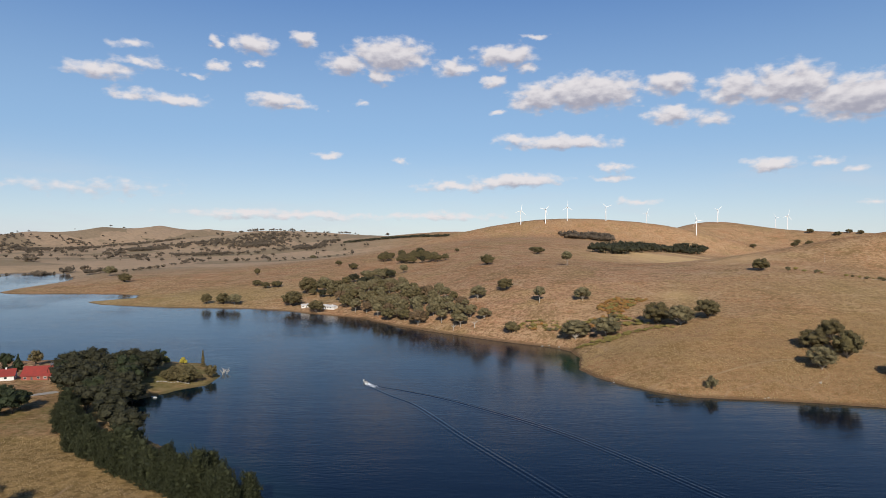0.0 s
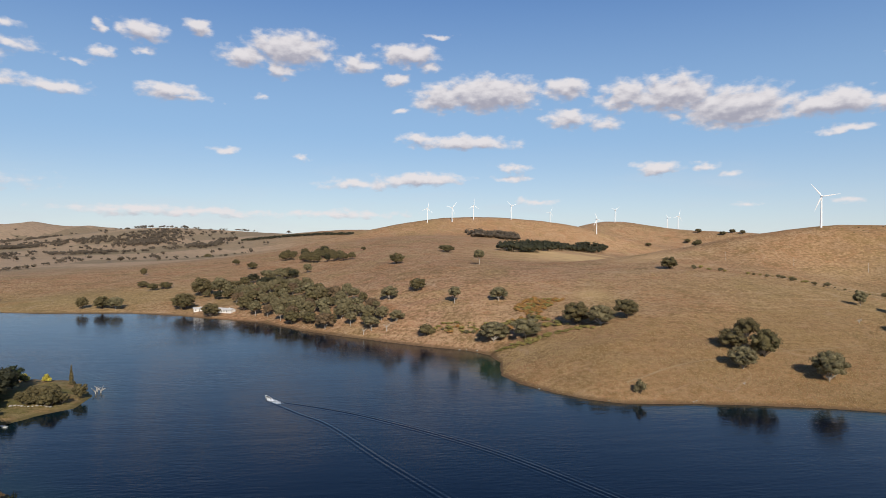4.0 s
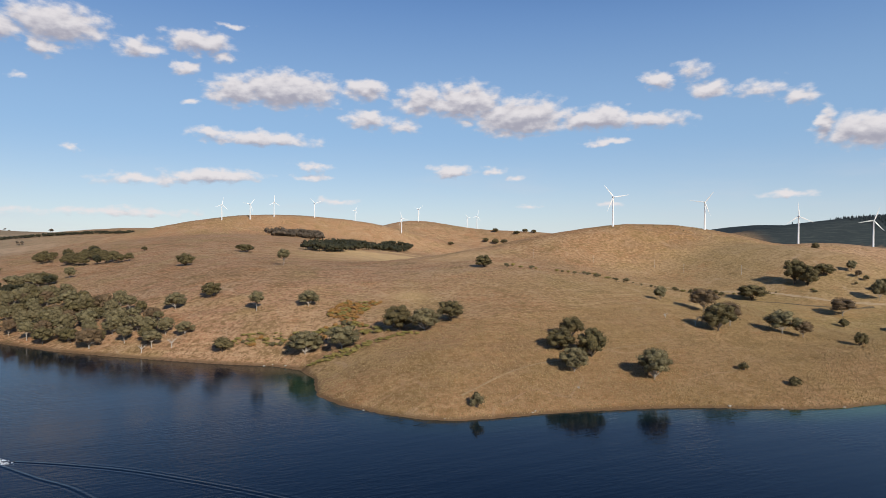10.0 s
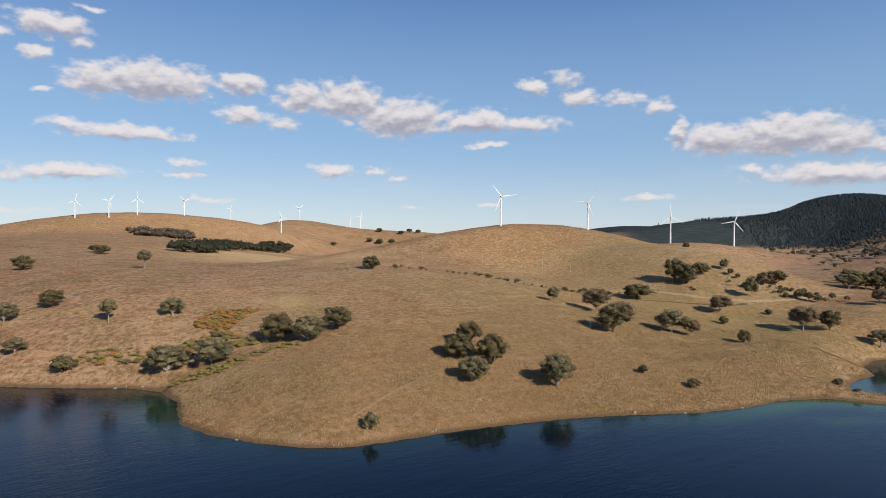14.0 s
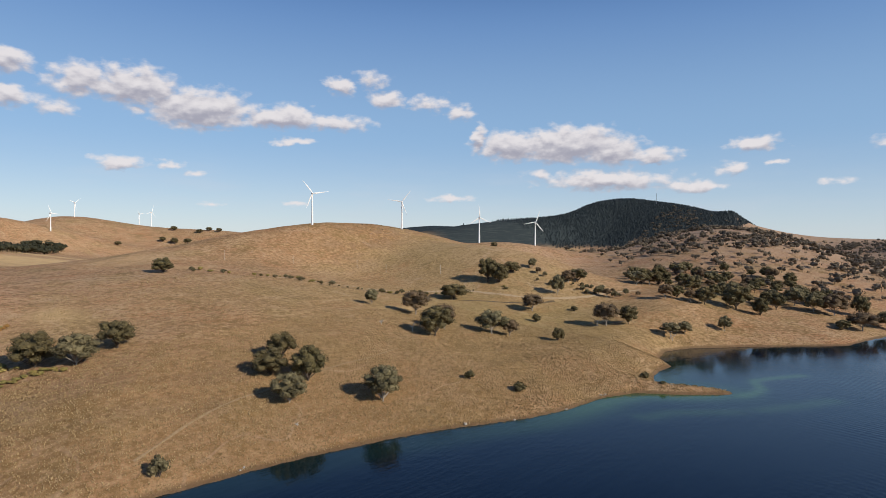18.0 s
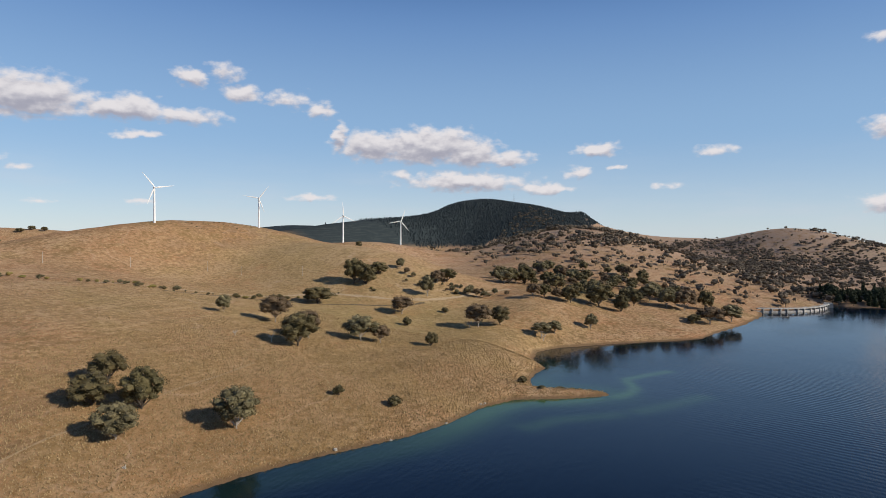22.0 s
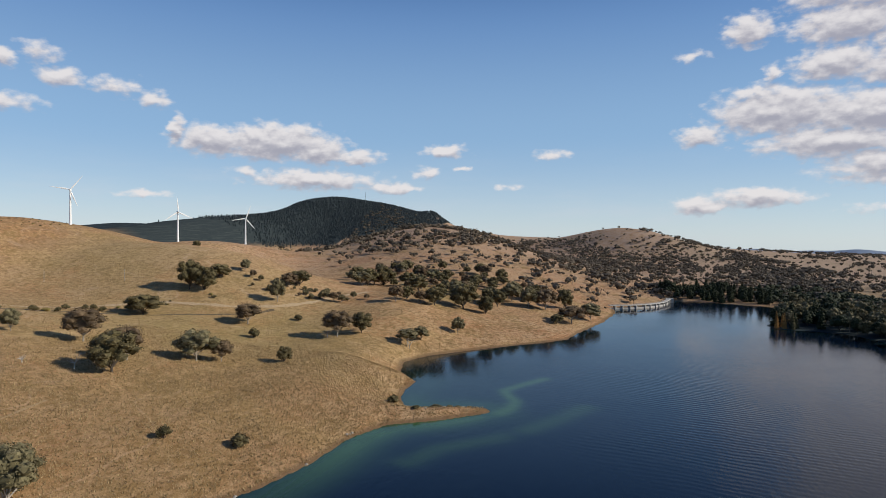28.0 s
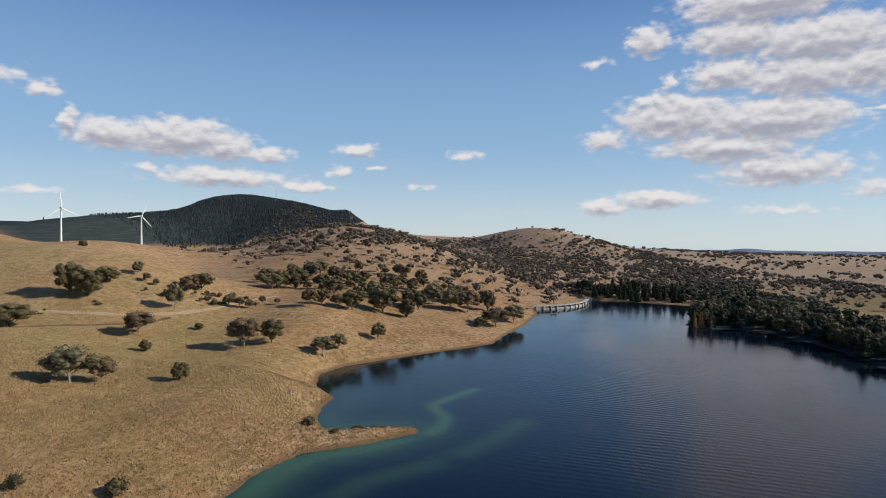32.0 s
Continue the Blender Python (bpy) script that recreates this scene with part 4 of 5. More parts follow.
SPUR = [(306, 138, 22.1, 17.7), (308, 126, 17.7, 15.9), (334, 128, 11.2, 15.8), (359, 118, 9.7, 7.8), (320, 71, 16.8, 11.5), (358, 78, 11.5, 13.4), (370, 74, 12.7, 16.6), (353, 45, 8.4, 8.4),
        (353, 37, 7.5, 7.5), (354, 30, 6.5, 6.5), (470, 44, 17.1, 19.4), (490, 33, 18.7, 23.4), (375, -32, 10.4, 10.4), (381, -43, 15.3, 17.2), (405, -64, 20.9, 24.8), (405, -84, 14.8, 12.8),
        (452, -89, 16.0, 16.0), (486, -100, 16.9, 19.1), (473, -118, 17.5, 16.4), (478, -134, 19.8, 22.0), (503, -153, 19.3, 14.8), (470, -176, 15.0, 19.3), (435, -158, 15.2, 23.4)]
POINT = [(420, -145, 8.9, 12.9), (324, -72, 12.7, 11.0), (270, -46, 12.2, 16.8), (285, -52, 9.9, 11.8), (254, -2, 18.0, 20.9), (267, -15, 14.6, 15.3), (362, -14, 14.0, 14.0), (376, -20, 12.4, 12.4)]
BUSHES = [(-104, 3, 7.4, 6.5), (51, -12, 4.8, 5.4), (59, -36, 4.8, 6.8), (230, 45, 6.6, 7.0), (291, 41, 4.6, 6.0), (138, -71, 4.0, 6.0), (-191, 180, 9.9, 14.0), (128, -84, 1.6, 4.0), (143, -90, 1.8, 5.0)]
FAR_SHORE = [(-527, 415, 13.3, 12.0), (-507, 414, 13.3, 16.0), (-492, 410, 13.2, 17.2), (-419, 391, 17.4, 23.2), (-383, 347, 13.9, 16.9), (-417, 461, 21.2, 24.0), (-396, 459, 19.7, 23.9), (-475, 530, 9.2, 15.4),
             (-488, 522, 9.1, 13.7), (-764, 689, 14.6, 20.0), (-883, 869, 19.3, 23.6), (-562, 732, 11.4, 9.5), (-432, 772, 9.8, 11.8), (-393, 679, 10.8, 14.4), (-588, 1294, 11.6, 17.4), (-509, 554, 7.9, 14.2)]
for group, kinds in ((SLOPE, ("gum_b", "gum_c", "dark_b", "dark_a", "gum_b", "gum_b", "dark_a", "gum_c", "dark_b", "dark_a", "gum_a", "dark_b", "gum_a", "gum_b")),
                     (KNOLL, ("dark_b", "dark_a", "dark_a", "gum_a", "gum_a", "russet", "dark_b", "russet", "dark_b", "gum_b", "russet", "gum_b", "russet", "dark_a")),
                     (CREST, ("dark_b",)), (SPUR, ("dark_b", "dark_a", "dark_b", "gum_b", "gum_b", "russet", "dark_b", "gum_b", "russet", "gum_b", "dark_b", "dark_a", "russet", "dark_b")),
                     (POINT, ("dark_b", "gum_b", "gum_c", "gum_b", "russet", "dark_b", "russet")), (FAR_SHORE, ("dark_b", "dark_a", "gum_b", "dark_a"))):
    for i, (x, y, h, w) in enumerate(group):
        plant(kinds[i % len(kinds)], x, y, h * (1.08 if group is SPUR else 1.0), w * (1.2 if group is SPUR else 1.08))
for i, (x, y, h, w) in enumerate(BUSHES):
    plant(("bush_b", "bush")[i > 0], x, y, h, w)


def scatter(seed, outline, count, gap, keys, heights, girth):
    """Trees strewn over a patch of ground, no two nearer than gap."""
    rng = np.random.default_rng(seed)
    o = np.array(outline, float)
    placed = []
    for _ in range(count * 40):
        if len(placed) >= count:
            break
        x, y = rng.uniform(o[:, 0].min(), o[:, 0].max()), rng.uniform(o[:, 1].min(), o[:, 1].max())
        inside = False
        for (ax, ay), (bx, by) in zip(o, np.roll(o, -1, 0)):
            if (ay > y) != (by > y) and x < ax + (y - ay) / (by - ay) * (bx - ax):
                inside = not inside
        if not inside or any((x - px) ** 2 + (y - py) ** 2 < gap * gap for px, py in placed) or shore_distance(np.array([x]), np.array([y]))[0] < 2.5:
            continue
        placed.append((x, y))
        h = rng.uniform(*heights)
        plant(keys[rng.integers(len(keys))], x, y, h, h * rng.uniform(*girth))


# the wood on the north shore and the grove above it
scatter(21, [(-361, 350), (-324, 308), (-291, 262), (-259, 234), (-226, 206), (-222, 232), (-246, 320), (-285, 400), (-330, 470), (-380, 455)], 104, 7.5, ("gum_far", "gum_b", "gum_c", "gum_far", "russet", "dark_far"), (8, 15), (0.9, 1.3))
scatter(22, [(-355, 748), (-306, 655), (-236, 621), (-286, 800), (-370, 860)], 42, 8, ("dark_far", "evergreen", "dark_far"), (9, 15), (1.0, 1.4))
scatter(23, [(-420, 440), (-372, 400), (-330, 480), (-300, 560), (-350, 570)], 32, 8, ("dark_far", "gum_far", "evergreen"), (7, 13), (1.0, 1.5))
# autumn scrub in the hollow behind the inlet
scatter(24, [(-112, 160), (-96, 178), (-80, 190), (-104, 205), (-122, 186)], 100, 2.0, ("orange", "scrub", "orange"), (1.4, 3.2), (1.2, 2.0))
scatter(25, [(-185, 182), (-150, 150), (-120, 140), (-96, 128), (-110, 165), (-140, 168), (-178, 192)], 120, 2.2, ("scrub", "scrub", "scrub", "orange", "bush_b"), (0.8, 3.4), (1.0, 2.0))
scatter(26, [(-150, 124), (-132, 112), (-96, 112), (-84, 104), (-90, 118), (-134, 124)], 60, 2.0, ("scrub",), (1.0, 2.4), (1.2, 2.2))
# scrub along the gully at the foot of the turbine hill
scatter(27, [(60, 300), (120, 230), (180, 180), (240, 150), (300, 110), (306, 118), (244, 162), (186, 194), (126, 244), (66, 312)], 44, 5, ("bush_b", "bush", "scrub"), (1.4, 4.0), (1.0, 1.8))
scatter(28, [(330, 100), (350, 40), (372, 10), (380, 40), (350, 110)], 22, 6, ("bush_b", "russet", "gum_b"), (3, 7), (0.9, 1.2))
scatter(29, [(300, 345), (345, 330), (400, 318), (410, 338), (350, 352), (310, 362)], 40, 4, ("bush", "scrub"), (0.5, 1.3), (1.2, 2.4))
scatter(30, [(440, -60), (500, -120), (560, -130), (640, -60), (640, 60), (560, 90), (470, 70), (430, 10)], 70, 9, ("dark_far", "gum_far", "dark_far", "russet"), (8, 16), (0.9, 1.3))
# the spit and the pine windbreak of the western arm
rng = np.random.default_rng(31)
row = [(-409, -56), (-402, -66), (-393, -80), (-383, -92), (-367, -104), (-343, -124), (-326, -134), (-312, -142), (-300, -154)]
for (ax, ay), (bx, by) in zip(row, row[1:]):
    steps = max(1, round(math.hypot(bx - ax, by - ay) / 6.5))
    for k in range(steps):
        q = k / steps
        h = rng.uniform(11, 16)
        plant(("hedge_a", "hedge_b")[rng.integers(2)], ax + (bx - ax) * q + rng.uniform(-1.5, 1.5), ay + (by - ay) * q + rng.uniform(-1.5, 1.5), h, h * rng.uniform(0.8, 1.0))
for x, y, h in ((-372, -172, 21), (-384, -162, 18), (-352, -108, 13), (-362, -97, 12), (-336, -120, 12), (-317, -132, 14), (-301, -145, 13)):
    plant("hedge_b", x, y, h, h * 0.9)
# evergreens added here to darken the shore like the hedge's shadow and reflection
for x, y, h in ((-402, -30, 13), (-397, -42, 14), (-390, -56, 13), (-382, -66, 12), (-372, -76, 12), (-398, -20, 12), (-408, -42, 14)):
    plant("evergreen", x, y, h, h * 1.25)
scatter(32, [(-455, 8), (-432, -14), (-408, -30), (-400, -10), (-412, 20), (-420, 58), (-440, 62), (-462, 44)], 32, 8.0, ("evergreen", "evergreen", "dark_far_b"), (11, 16), (1.0, 1.3))
scatter(38, [(-520, 20), (-484, 48), (-478, 62), (-500, 70), (-530, 45)], 12, 6, ("dark_far_b", "pine_a", "dark_far"), (7, 11), (0.6, 0.9))
scatter(33, [(-404, 26), (-392, 16), (-382, 24), (-390, 36), (-402, 38)], 11, 4.5, ("dark_b", "dark_far", "dark_a"), (5, 8), (1.0, 1.4))
scatter(34, [(-449, -30), (-433, -44), (-440, -55), (-475, -52), (-485, -25), (-458, -20)], 14, 7.5, ("dark_far_b", "dark_far_b"), (8, 13), (0.9, 1.2))
plant("dark_b", -380, 36, 7.5, 8.0)
plant("poplar_green", -397, 68, 10.5, 3.6)
plant("yellow", -424, 76, 5.0, 4.6)
plant("yellow", -412, 74, 4.8, 4.4)
# the wooded eastern bank below the dam
scatter(35, [(450, -338), (487, -330), (556, -366), (640, -396), (668, -440), (560, -470), (470, -440), (440, -400)], 105, 8, ("dark_far", "dark_far_b", "gum_far", "pine_b", "dark_far_b"), (11, 19), (0.7, 1.1))
scatter(36, [(452, -345), (440, -380), (394, -390), (345, -392), (285, -384), (180, -390), (170, -450), (300, -460), (440, -450)], 120, 7, ("dark_far", "dark_far_b", "dark_far_b", "pine_b"), (12, 18), (0.85, 1.2))
scatter(37, [(712, -290), (700, -332), (660, -390), (720, -420), (800, -380), (780, -280)], 76, 8, ("pine_a", "pine_b", "dark_far_b"), (13, 20), (0.6, 0.9))
for i, (x, y) in enumerate(((466, -336), (462, -341), (459, -347), (470, -342), (474, -338))):
    plant(("poplar", "poplar", "poplar_green")[i % 3], x + 3, y - 4, 12 + 2 * (i % 3), 5.6)


# ---- far woods ----
def far_wood(name, seed, places, leaf, heights, label, tall=False):
    """One mesh of many small distant trees."""
    rng = np.random.default_rng(seed)
    heap = Heap()
    px, py = np.array(places).T
    pz = ground_height(px, py)
    for x, y, z in zip(px, py, pz):
        h = rng.uniform(*heights)
        if tall:
            for k, (low, wide) in enumerate(((0.02, 0.30), (0.45, 0.18))):
                sides = 6
                t = np.arange(sides) / sides * 6.283 + rng.uniform(0, 3)
                r = h * wide * rng.uniform(0.75, 1.25, sides)
                ring = np.stack([x + np.cos(t) * r, y + np.sin(t) * r, np.full(sides, z + h * low)], 1)
                heap.add(np.concatenate([ring, [[x, y, z + h * min(low + 0.6, 1)]]]), [[i, (i + 1) % sides, sides] for i in range(sides)])
        else:
            n = rng.integers(3, 6)
            for _ in range(n):
                r = h * rng.uniform(0.20, 0.36)
                heap.lump(rng, (x + rng.uniform(-0.45, 0.45) * h, y + rng.uniform(-0.45, 0.45) * h, z + h * rng.uniform(0.42, 0.72)), (r, r, r * 0.8), 0.3, TINY)
            heap.leaves(rng, (x, y, z + h * 0.58), (h * 0.62, h * 0.62, h * 0.42), 18, h * 0.10)
            heap.limb((x, y, z - 0.5), (x, y, z + h * 0.5), h * 0.03, h * 0.02, 3)
    ob = new(name, heap.mesh(name, leaf))
    return tagged(ob, label, "woodland", kind="stuff")


def tiny():
    bm = bmesh.new()
    bmesh.ops.create_icosphere(bm, subdivisions=1, radius=1.0)
    v, f = np.array([p.co[:] for p in bm.verts]), np.array([[p.index for p in q.verts] for q in bm.faces])
    bm.free()
    return v, f


TINY = tiny()


def strewn(seed, count, x0, x1, y0, y1, keep):
    rng = np.random.default_rng(seed)
    x, y = rng.uniform(x0, x1, count), rng.uniform(y0, y1, count)
    ok = (rng.uniform(size=count) < keep(x, y)) & (shore_distance(x, y) > 6)
    return np.stack([x[ok], y[ok]], 1)


def patchy(x, y, s):
    return 0.5 + 0.5 * np.sin(x / s + 2 * np.sin(y / s / 1.3)) * np.sin(y / s * 0.8 + 1.7 * np.sin(x / s / 1.6))


far_wood("valley_woodland", 41, strewn(41, 30000, 560, 2500, -760, 620, lambda x, y: np.clip(0.09 + 1.0 * patchy(x, y, 70) ** 1.7 * (0.3 + patchy(x + 40, y - 90, 23) ** 1.5), 0, 1) * np.clip((x - 520 - np.clip(y, 0, 400) * 0.9) / 160, 0, 1)
         * (1 - 0.9 * np.clip((ground_height(x, y) - 62) / 30, 0, 1) * (x > 1600) * (y < 60))), FAR_LEAF, (3, 12), "scattered grey-green gum trees over the valley and hill beyond the dam")
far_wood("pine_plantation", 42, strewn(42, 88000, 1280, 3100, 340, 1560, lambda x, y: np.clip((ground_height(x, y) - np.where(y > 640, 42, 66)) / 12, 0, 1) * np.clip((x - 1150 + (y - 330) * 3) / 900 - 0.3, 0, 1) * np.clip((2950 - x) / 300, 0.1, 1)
         * np.clip(0.06 + 0.5 * (patchy(x, y, 60) > 0.62) + (x + y * 0.9 - 2560) / 260, 0, 1)), HAZED_PLANTED_LEAF, (5, 10.5), "dark pine plantation covering the big hill", True)
far_wood("hillside_pine_belt", 43, strewn(43, 1500, 0, 400, 720, 1260, lambda x, y: (np.abs((x - 190) * 0.83 - (y - 990) * 0.56) < 30) * 1.0 * (np.abs((x - 190) * 0.56 + (y - 990) * 0.83) < 320)), EVERGREEN_LEAF, (11, 16), "long dark belt of pines on the far slope")
far_wood("ridge_pine_belt", 47, strewn(47, 900, -640, -230, 2030, 2150, lambda x, y: (np.abs(y - 2116 + (x + 600) * 0.18) < 16) * 1.0), EVERGREEN_LEAF, (6, 10), "thin dark belt of pines along the far ridge")
far_wood("ridge_copse", 44, strewn(44, 80, 40, 160, 1215, 1255, lambda x, y: 1.0 + 0 * x), FAR_LEAF, (10, 16), "dark copse below the ridge")
# groves of the western farmland: bearing and distance from the arm of the lake, half-width, half-depth, trees
WEST_GROVES = [(-34.6, 3700, 80, 200, 34), (-33.2, 3500, 60, 60, 44), (-30.2, 3400, 85, 70, 50), (-30.6, 3950, 80, 40, 16), (-25.8, 2900, 80, 60, 56), (-26.5, 3900, 140, 150, 44), (-22.0, 3050, 130, 120, 46), (-23.7, 4200, 70, 50, 12),
               (-16.5, 2800, 115, 130, 100), (-15.6, 3100, 120, 160, 60), (-12.4, 2420, 70, 80, 30), (-19.3, 3000, 70, 90, 20), (-10.5, 2600, 40, 90, 10), (-33.6, 2060, 24, 60, 8), (-27.9, 2650, 30, 60, 8), (-20.2, 2378, 127, 14, 26), (-33, 1620, 60, 22, 16), (-29, 1480, 30, 20, 6)]
rng = np.random.default_rng(48)
grove = []
for turn, far, wide, deep, count in WEST_GROVES:
    for a, d in zip(rng.normal(0, wide * 0.6, count * 2), rng.normal(0, deep * 0.6, count * 2)):
        s, c = math.sin(radians(turn)), math.cos(radians(turn))
        grove.append((-242 + s * (far + d) + c * a, -331 + c * (far + d) - s * a))
far_wood("western_woodland", 45, np.concatenate([grove, strewn(45, 2600, -3200, -500, 1300, 3600, lambda x, y: np.clip(patchy(x, y, 150) ** 3 * 1.2, 0, 1))]), FAR_LEAF, (9, 16), "dark groves and scattered trees over the western farmland")
hedge = [(ax + (bx - ax) * q, ay + (by - ay) * q) for (ax, ay), (bx, by) in zip([(-903, 950), (-881, 1064), (-700, 1300), (-1300, 1500), (-1500, 1900)], [(-881, 1064), (-942, 1422), (-560, 1700), (-700, 1560), (-900, 1800)]) for q in np.linspace(0, 1, 12)]
far_wood("farm_hedge", 49, [(hx + 5 * math.sin(i * 2.1), hy + 6 * math.cos(i * 1.7)) for i, (hx, hy) in enumerate(hedge)], FAR_LEAF, (4, 9), "lines of trees along the western farm fences")
far_wood("bank_woodland", 50, strewn(50, 900, 440, 980, -640, -400, lambda x, y: np.clip(1.2 - ((x - 640) / 230) ** 2 - ((y + 470) / 90) ** 2, 0, 1) * (y > -530)), PINE_LEAF, (7, 12), "dark mixed trees crowding the eastern bank")
far_wood("eastern_woodland", 46, strewn(46, 5600, 480, 3400, -2300, -430, lambda x, y: np.clip(0.06 + patchy(x, y, 130) ** 3, 0, 1) * (((x - 690) / 230) ** 2 + ((y + 620) / 85) ** 2 > 1)), FAR_LEAF, (7, 14), "scattered trees over the plain beyond the eastern bank")

# ---- dam, boat, houses, mast, track ----
def smooth_line(points, step):
    """Points along a soft curve through the given ones."""
    p = np.array(points, float)
    out = []
    for i in range(len(p) - 1):
        a, b, c, d = p[max(i - 1, 0)], p[i], p[i + 1], p[min(i + 2, len(p) - 1)]
        n = max(2, int(np.linalg.norm(c - b) / step))
        for t in np.arange(n) / n:
            out.append(0.5 * (2 * b + (c - a) * t + (2 * a - 5 * b + 4 * c - d) * t * t + (3 * b - a - 3 * c + d) * t ** 3))
    return np.array(out + [p[-1]])


def ribbon(line, left, right, low, high):
    """A bent bar of square section that follows a line on plan."""
    bm = bmesh.new()
    rows = []
    for i, (x, y) in enumerate(line):
        d = line[min(i + 1, len(line) - 1)] - line[max(i - 1, 0)]
        n = np.array([-d[1], d[0]]) / np.linalg.norm(d)
        rows.append([bm.verts.new((x + n[0] * s, y + n[1] * s, z)) for s, z in ((left, low), (right, low), (right, high), (left, high))])
    for a, b in zip(rows, rows[1:]):
        for j in range(4):
            bm.faces.new((a[j], a[(j + 1) % 4], b[(j + 1) % 4], b[j]))
    bm.faces.new(rows[0][::-1])
    bm.faces.new(rows[-1])
    return bm


dam = tagged(new("dam"), "curved pale concrete dam with piers carrying a walkway", "dam")
crest = smooth_line([(594, -203), (604, -226), (622, -250), (652, -270), (694, -284)], 4.0)
part("weir", ribbon(crest, -1.6, 1.6, -3, 1.8), CONCRETE, dam)
part("walkway", ribbon(crest, -2.4, 2.0, 3.9, 4.7), CONCRETE, dam)
for side in (-2.3, 1.9):
    rail = part("railing", ribbon(crest, side - 0.06, side + 0.06, 5.55, 5.67), STEEL, dam, "thin grey steel railing")
    for i in range(0, len(crest), 2):
        d = crest[min(i + 1, len(crest) - 1)] - crest[max(i - 1, 0)]
        n = np.array([-d[1], d[0]]) / np.linalg.norm(d) * side
        part("rail_post", box(bmesh.new(), crest[i][0] + n[0] - 0.06, crest[i][0] + n[0] + 0.06, crest[i][1] + n[1] - 0.06, crest[i][1] + n[1] + 0.06, 4.7, 5.56), STEEL, rail)
run = np.concatenate([[0], np.cumsum(np.linalg.norm(np.diff(crest, axis=0), axis=1))])
for q in np.linspace(3, run[-1] - 2, 14):
    i = int(np.searchsorted(run, q))
    d = crest[min(i + 1, len(crest) - 1)] - crest[i - 1]
    bm = box(bmesh.new(), -0.65, 0.65, -2.6, 2.2, -3, 3.9)
    bmesh.ops.bevel(bm, geom=bm.edges[:], offset=0.12, segments=1, affect="EDGES")
    bm.transform(Matrix.Translation((crest[i][0], crest[i][1], 0)) @ Matrix.Rotation(math.atan2(d[1], d[0]), 4, "Z"))
    part("pier", bm, CONCRETE, dam)
part("end_block", box(bmesh.new(), 690, 698, -289, -280, -2, 5.3), CONCRETE, dam)


def house(name, x, y, turn, length, width, eaves, ridge, walls, roof, label):
    """A gabled house with its windows, door and chimney."""
    root = tagged(new(name), label, "house")
    z = lie(x, y)
    root.matrix_basis = pose(x, y, z, 0, 0, turn)
    L, W = length / 2, width / 2
    bm = bmesh.new()
    low = [bm.verts.new(p) for p in ((-L, -W, -1), (L, -W, -1), (L, W, -1), (-L, W, -1))]
    top = [bm.verts.new(p) for p in ((-L, -W, eaves), (L, -W, eaves), (L, W, eaves), (-L, W, eaves))]
    peak = [bm.verts.new((-L, 0, ridge - 0.12)), bm.verts.new((L, 0, ridge - 0.12))]
    for i in range(4):
        bm.faces.new((low[i], low[(i + 1) % 4], top[(i + 1) % 4], top[i]))
    bm.faces.new((top[1], top[2], peak[1]))
    bm.faces.new((top[3], top[0], peak[0]))
    part("wall", bm, walls, root)
    for side in (-1, 1):
        bm = bmesh.new()
        o = 0.7
        drop = o * (ridge - eaves) / W
        a = [(-L - o, side * (W + o), eaves - drop), (L + o, side * (W + o), eaves - drop), (L + o, 0, ridge), (-L - o, 0, ridge)]
        lower, upper = [bm.verts.new(p) for p in a], [bm.verts.new((p[0], p[1], p[2] + 0.16)) for p in a]
        bm.faces.new(upper)
        bm.faces.new(lower[::-1])
        for i in range(4):
            bm.faces.new((lower[i], lower[(i + 1) % 4], upper[(i + 1) % 4], upper[i]))
        part("roof", bm, roof, root)
    for side in (-1, 1):
        for k in range(int(length / 3.5)):
            cx = -L + 1.8 + k * 3.4
            if side < 0 and k == 1:
                part("door", box(bmesh.new(), cx - 0.5, cx + 0.5, -W - 0.06, -W + 0.02, 0, 2.1), DARK_ROOF, root, "dark front door")
                continue
            win = part("window", box(bmesh.new(), cx - 0.75, cx + 0.75, side * W - 0.05, side * W + 0.05, 0.9, 2.1), WHITE_WALL, root, "white-framed dark window")
            part("pane", box(bmesh.new(), cx - 0.65, cx + 0.65, side * W - 0.07, side * W + 0.07, 1.0, 2.0), GLASS_DARK, win)
    part("chimney", box(bmesh.new(), L * 0.4, L * 0.4 + 0.8, -0.4, 0.4, eaves, ridge + 0.9), walls, root)
    return root


house("house", -471, 29, 12, 22, 12, 3.0, 7.0, RED_WALL, ROOF_RED, "red-roofed brick house among dark trees near the lake")
house("house", -494, 22, 25, 16, 10, 2.8, 5.6, WHITE_WALL, ROOF_RED, "white house with a red roof beside dark trees")
house("house", -474, 50, 5, 12, 9, 3.0, 5.6, RED_WALL, DARK_ROOF, "dark-roofed small house behind the red-roofed one")
house("farmhouse", -371, 360, -30, 17, 7, 2.8, 4.2, WHITE_WALL, plain("pale_roof", (0.62, 0.60, 0.57), (0.50, 0.48, 0.45), 0.4, 0.6, 0.1), "long low white farmhouse by the shore")
house("shed", -402, 379, 15, 9, 6, 2.8, 3.9, WHITE_WALL, plain("pale_roof", (0.62, 0.60, 0.57), (0.50, 0.48, 0.45), 0.4, 0.6, 0.1), "small white shed under dark trees by the shore")
house("cabin", 760, -352, 40, 10, 7, 2.8, 4.4, WHITE_WALL, DARK_ROOF, "small white cabin among pines near the dam")
house("cabin", 742, -404, 70, 9, 6, 2.8, 4.2, WHITE_WALL, DARK_ROOF, "small pale cabin among pines on the bank")


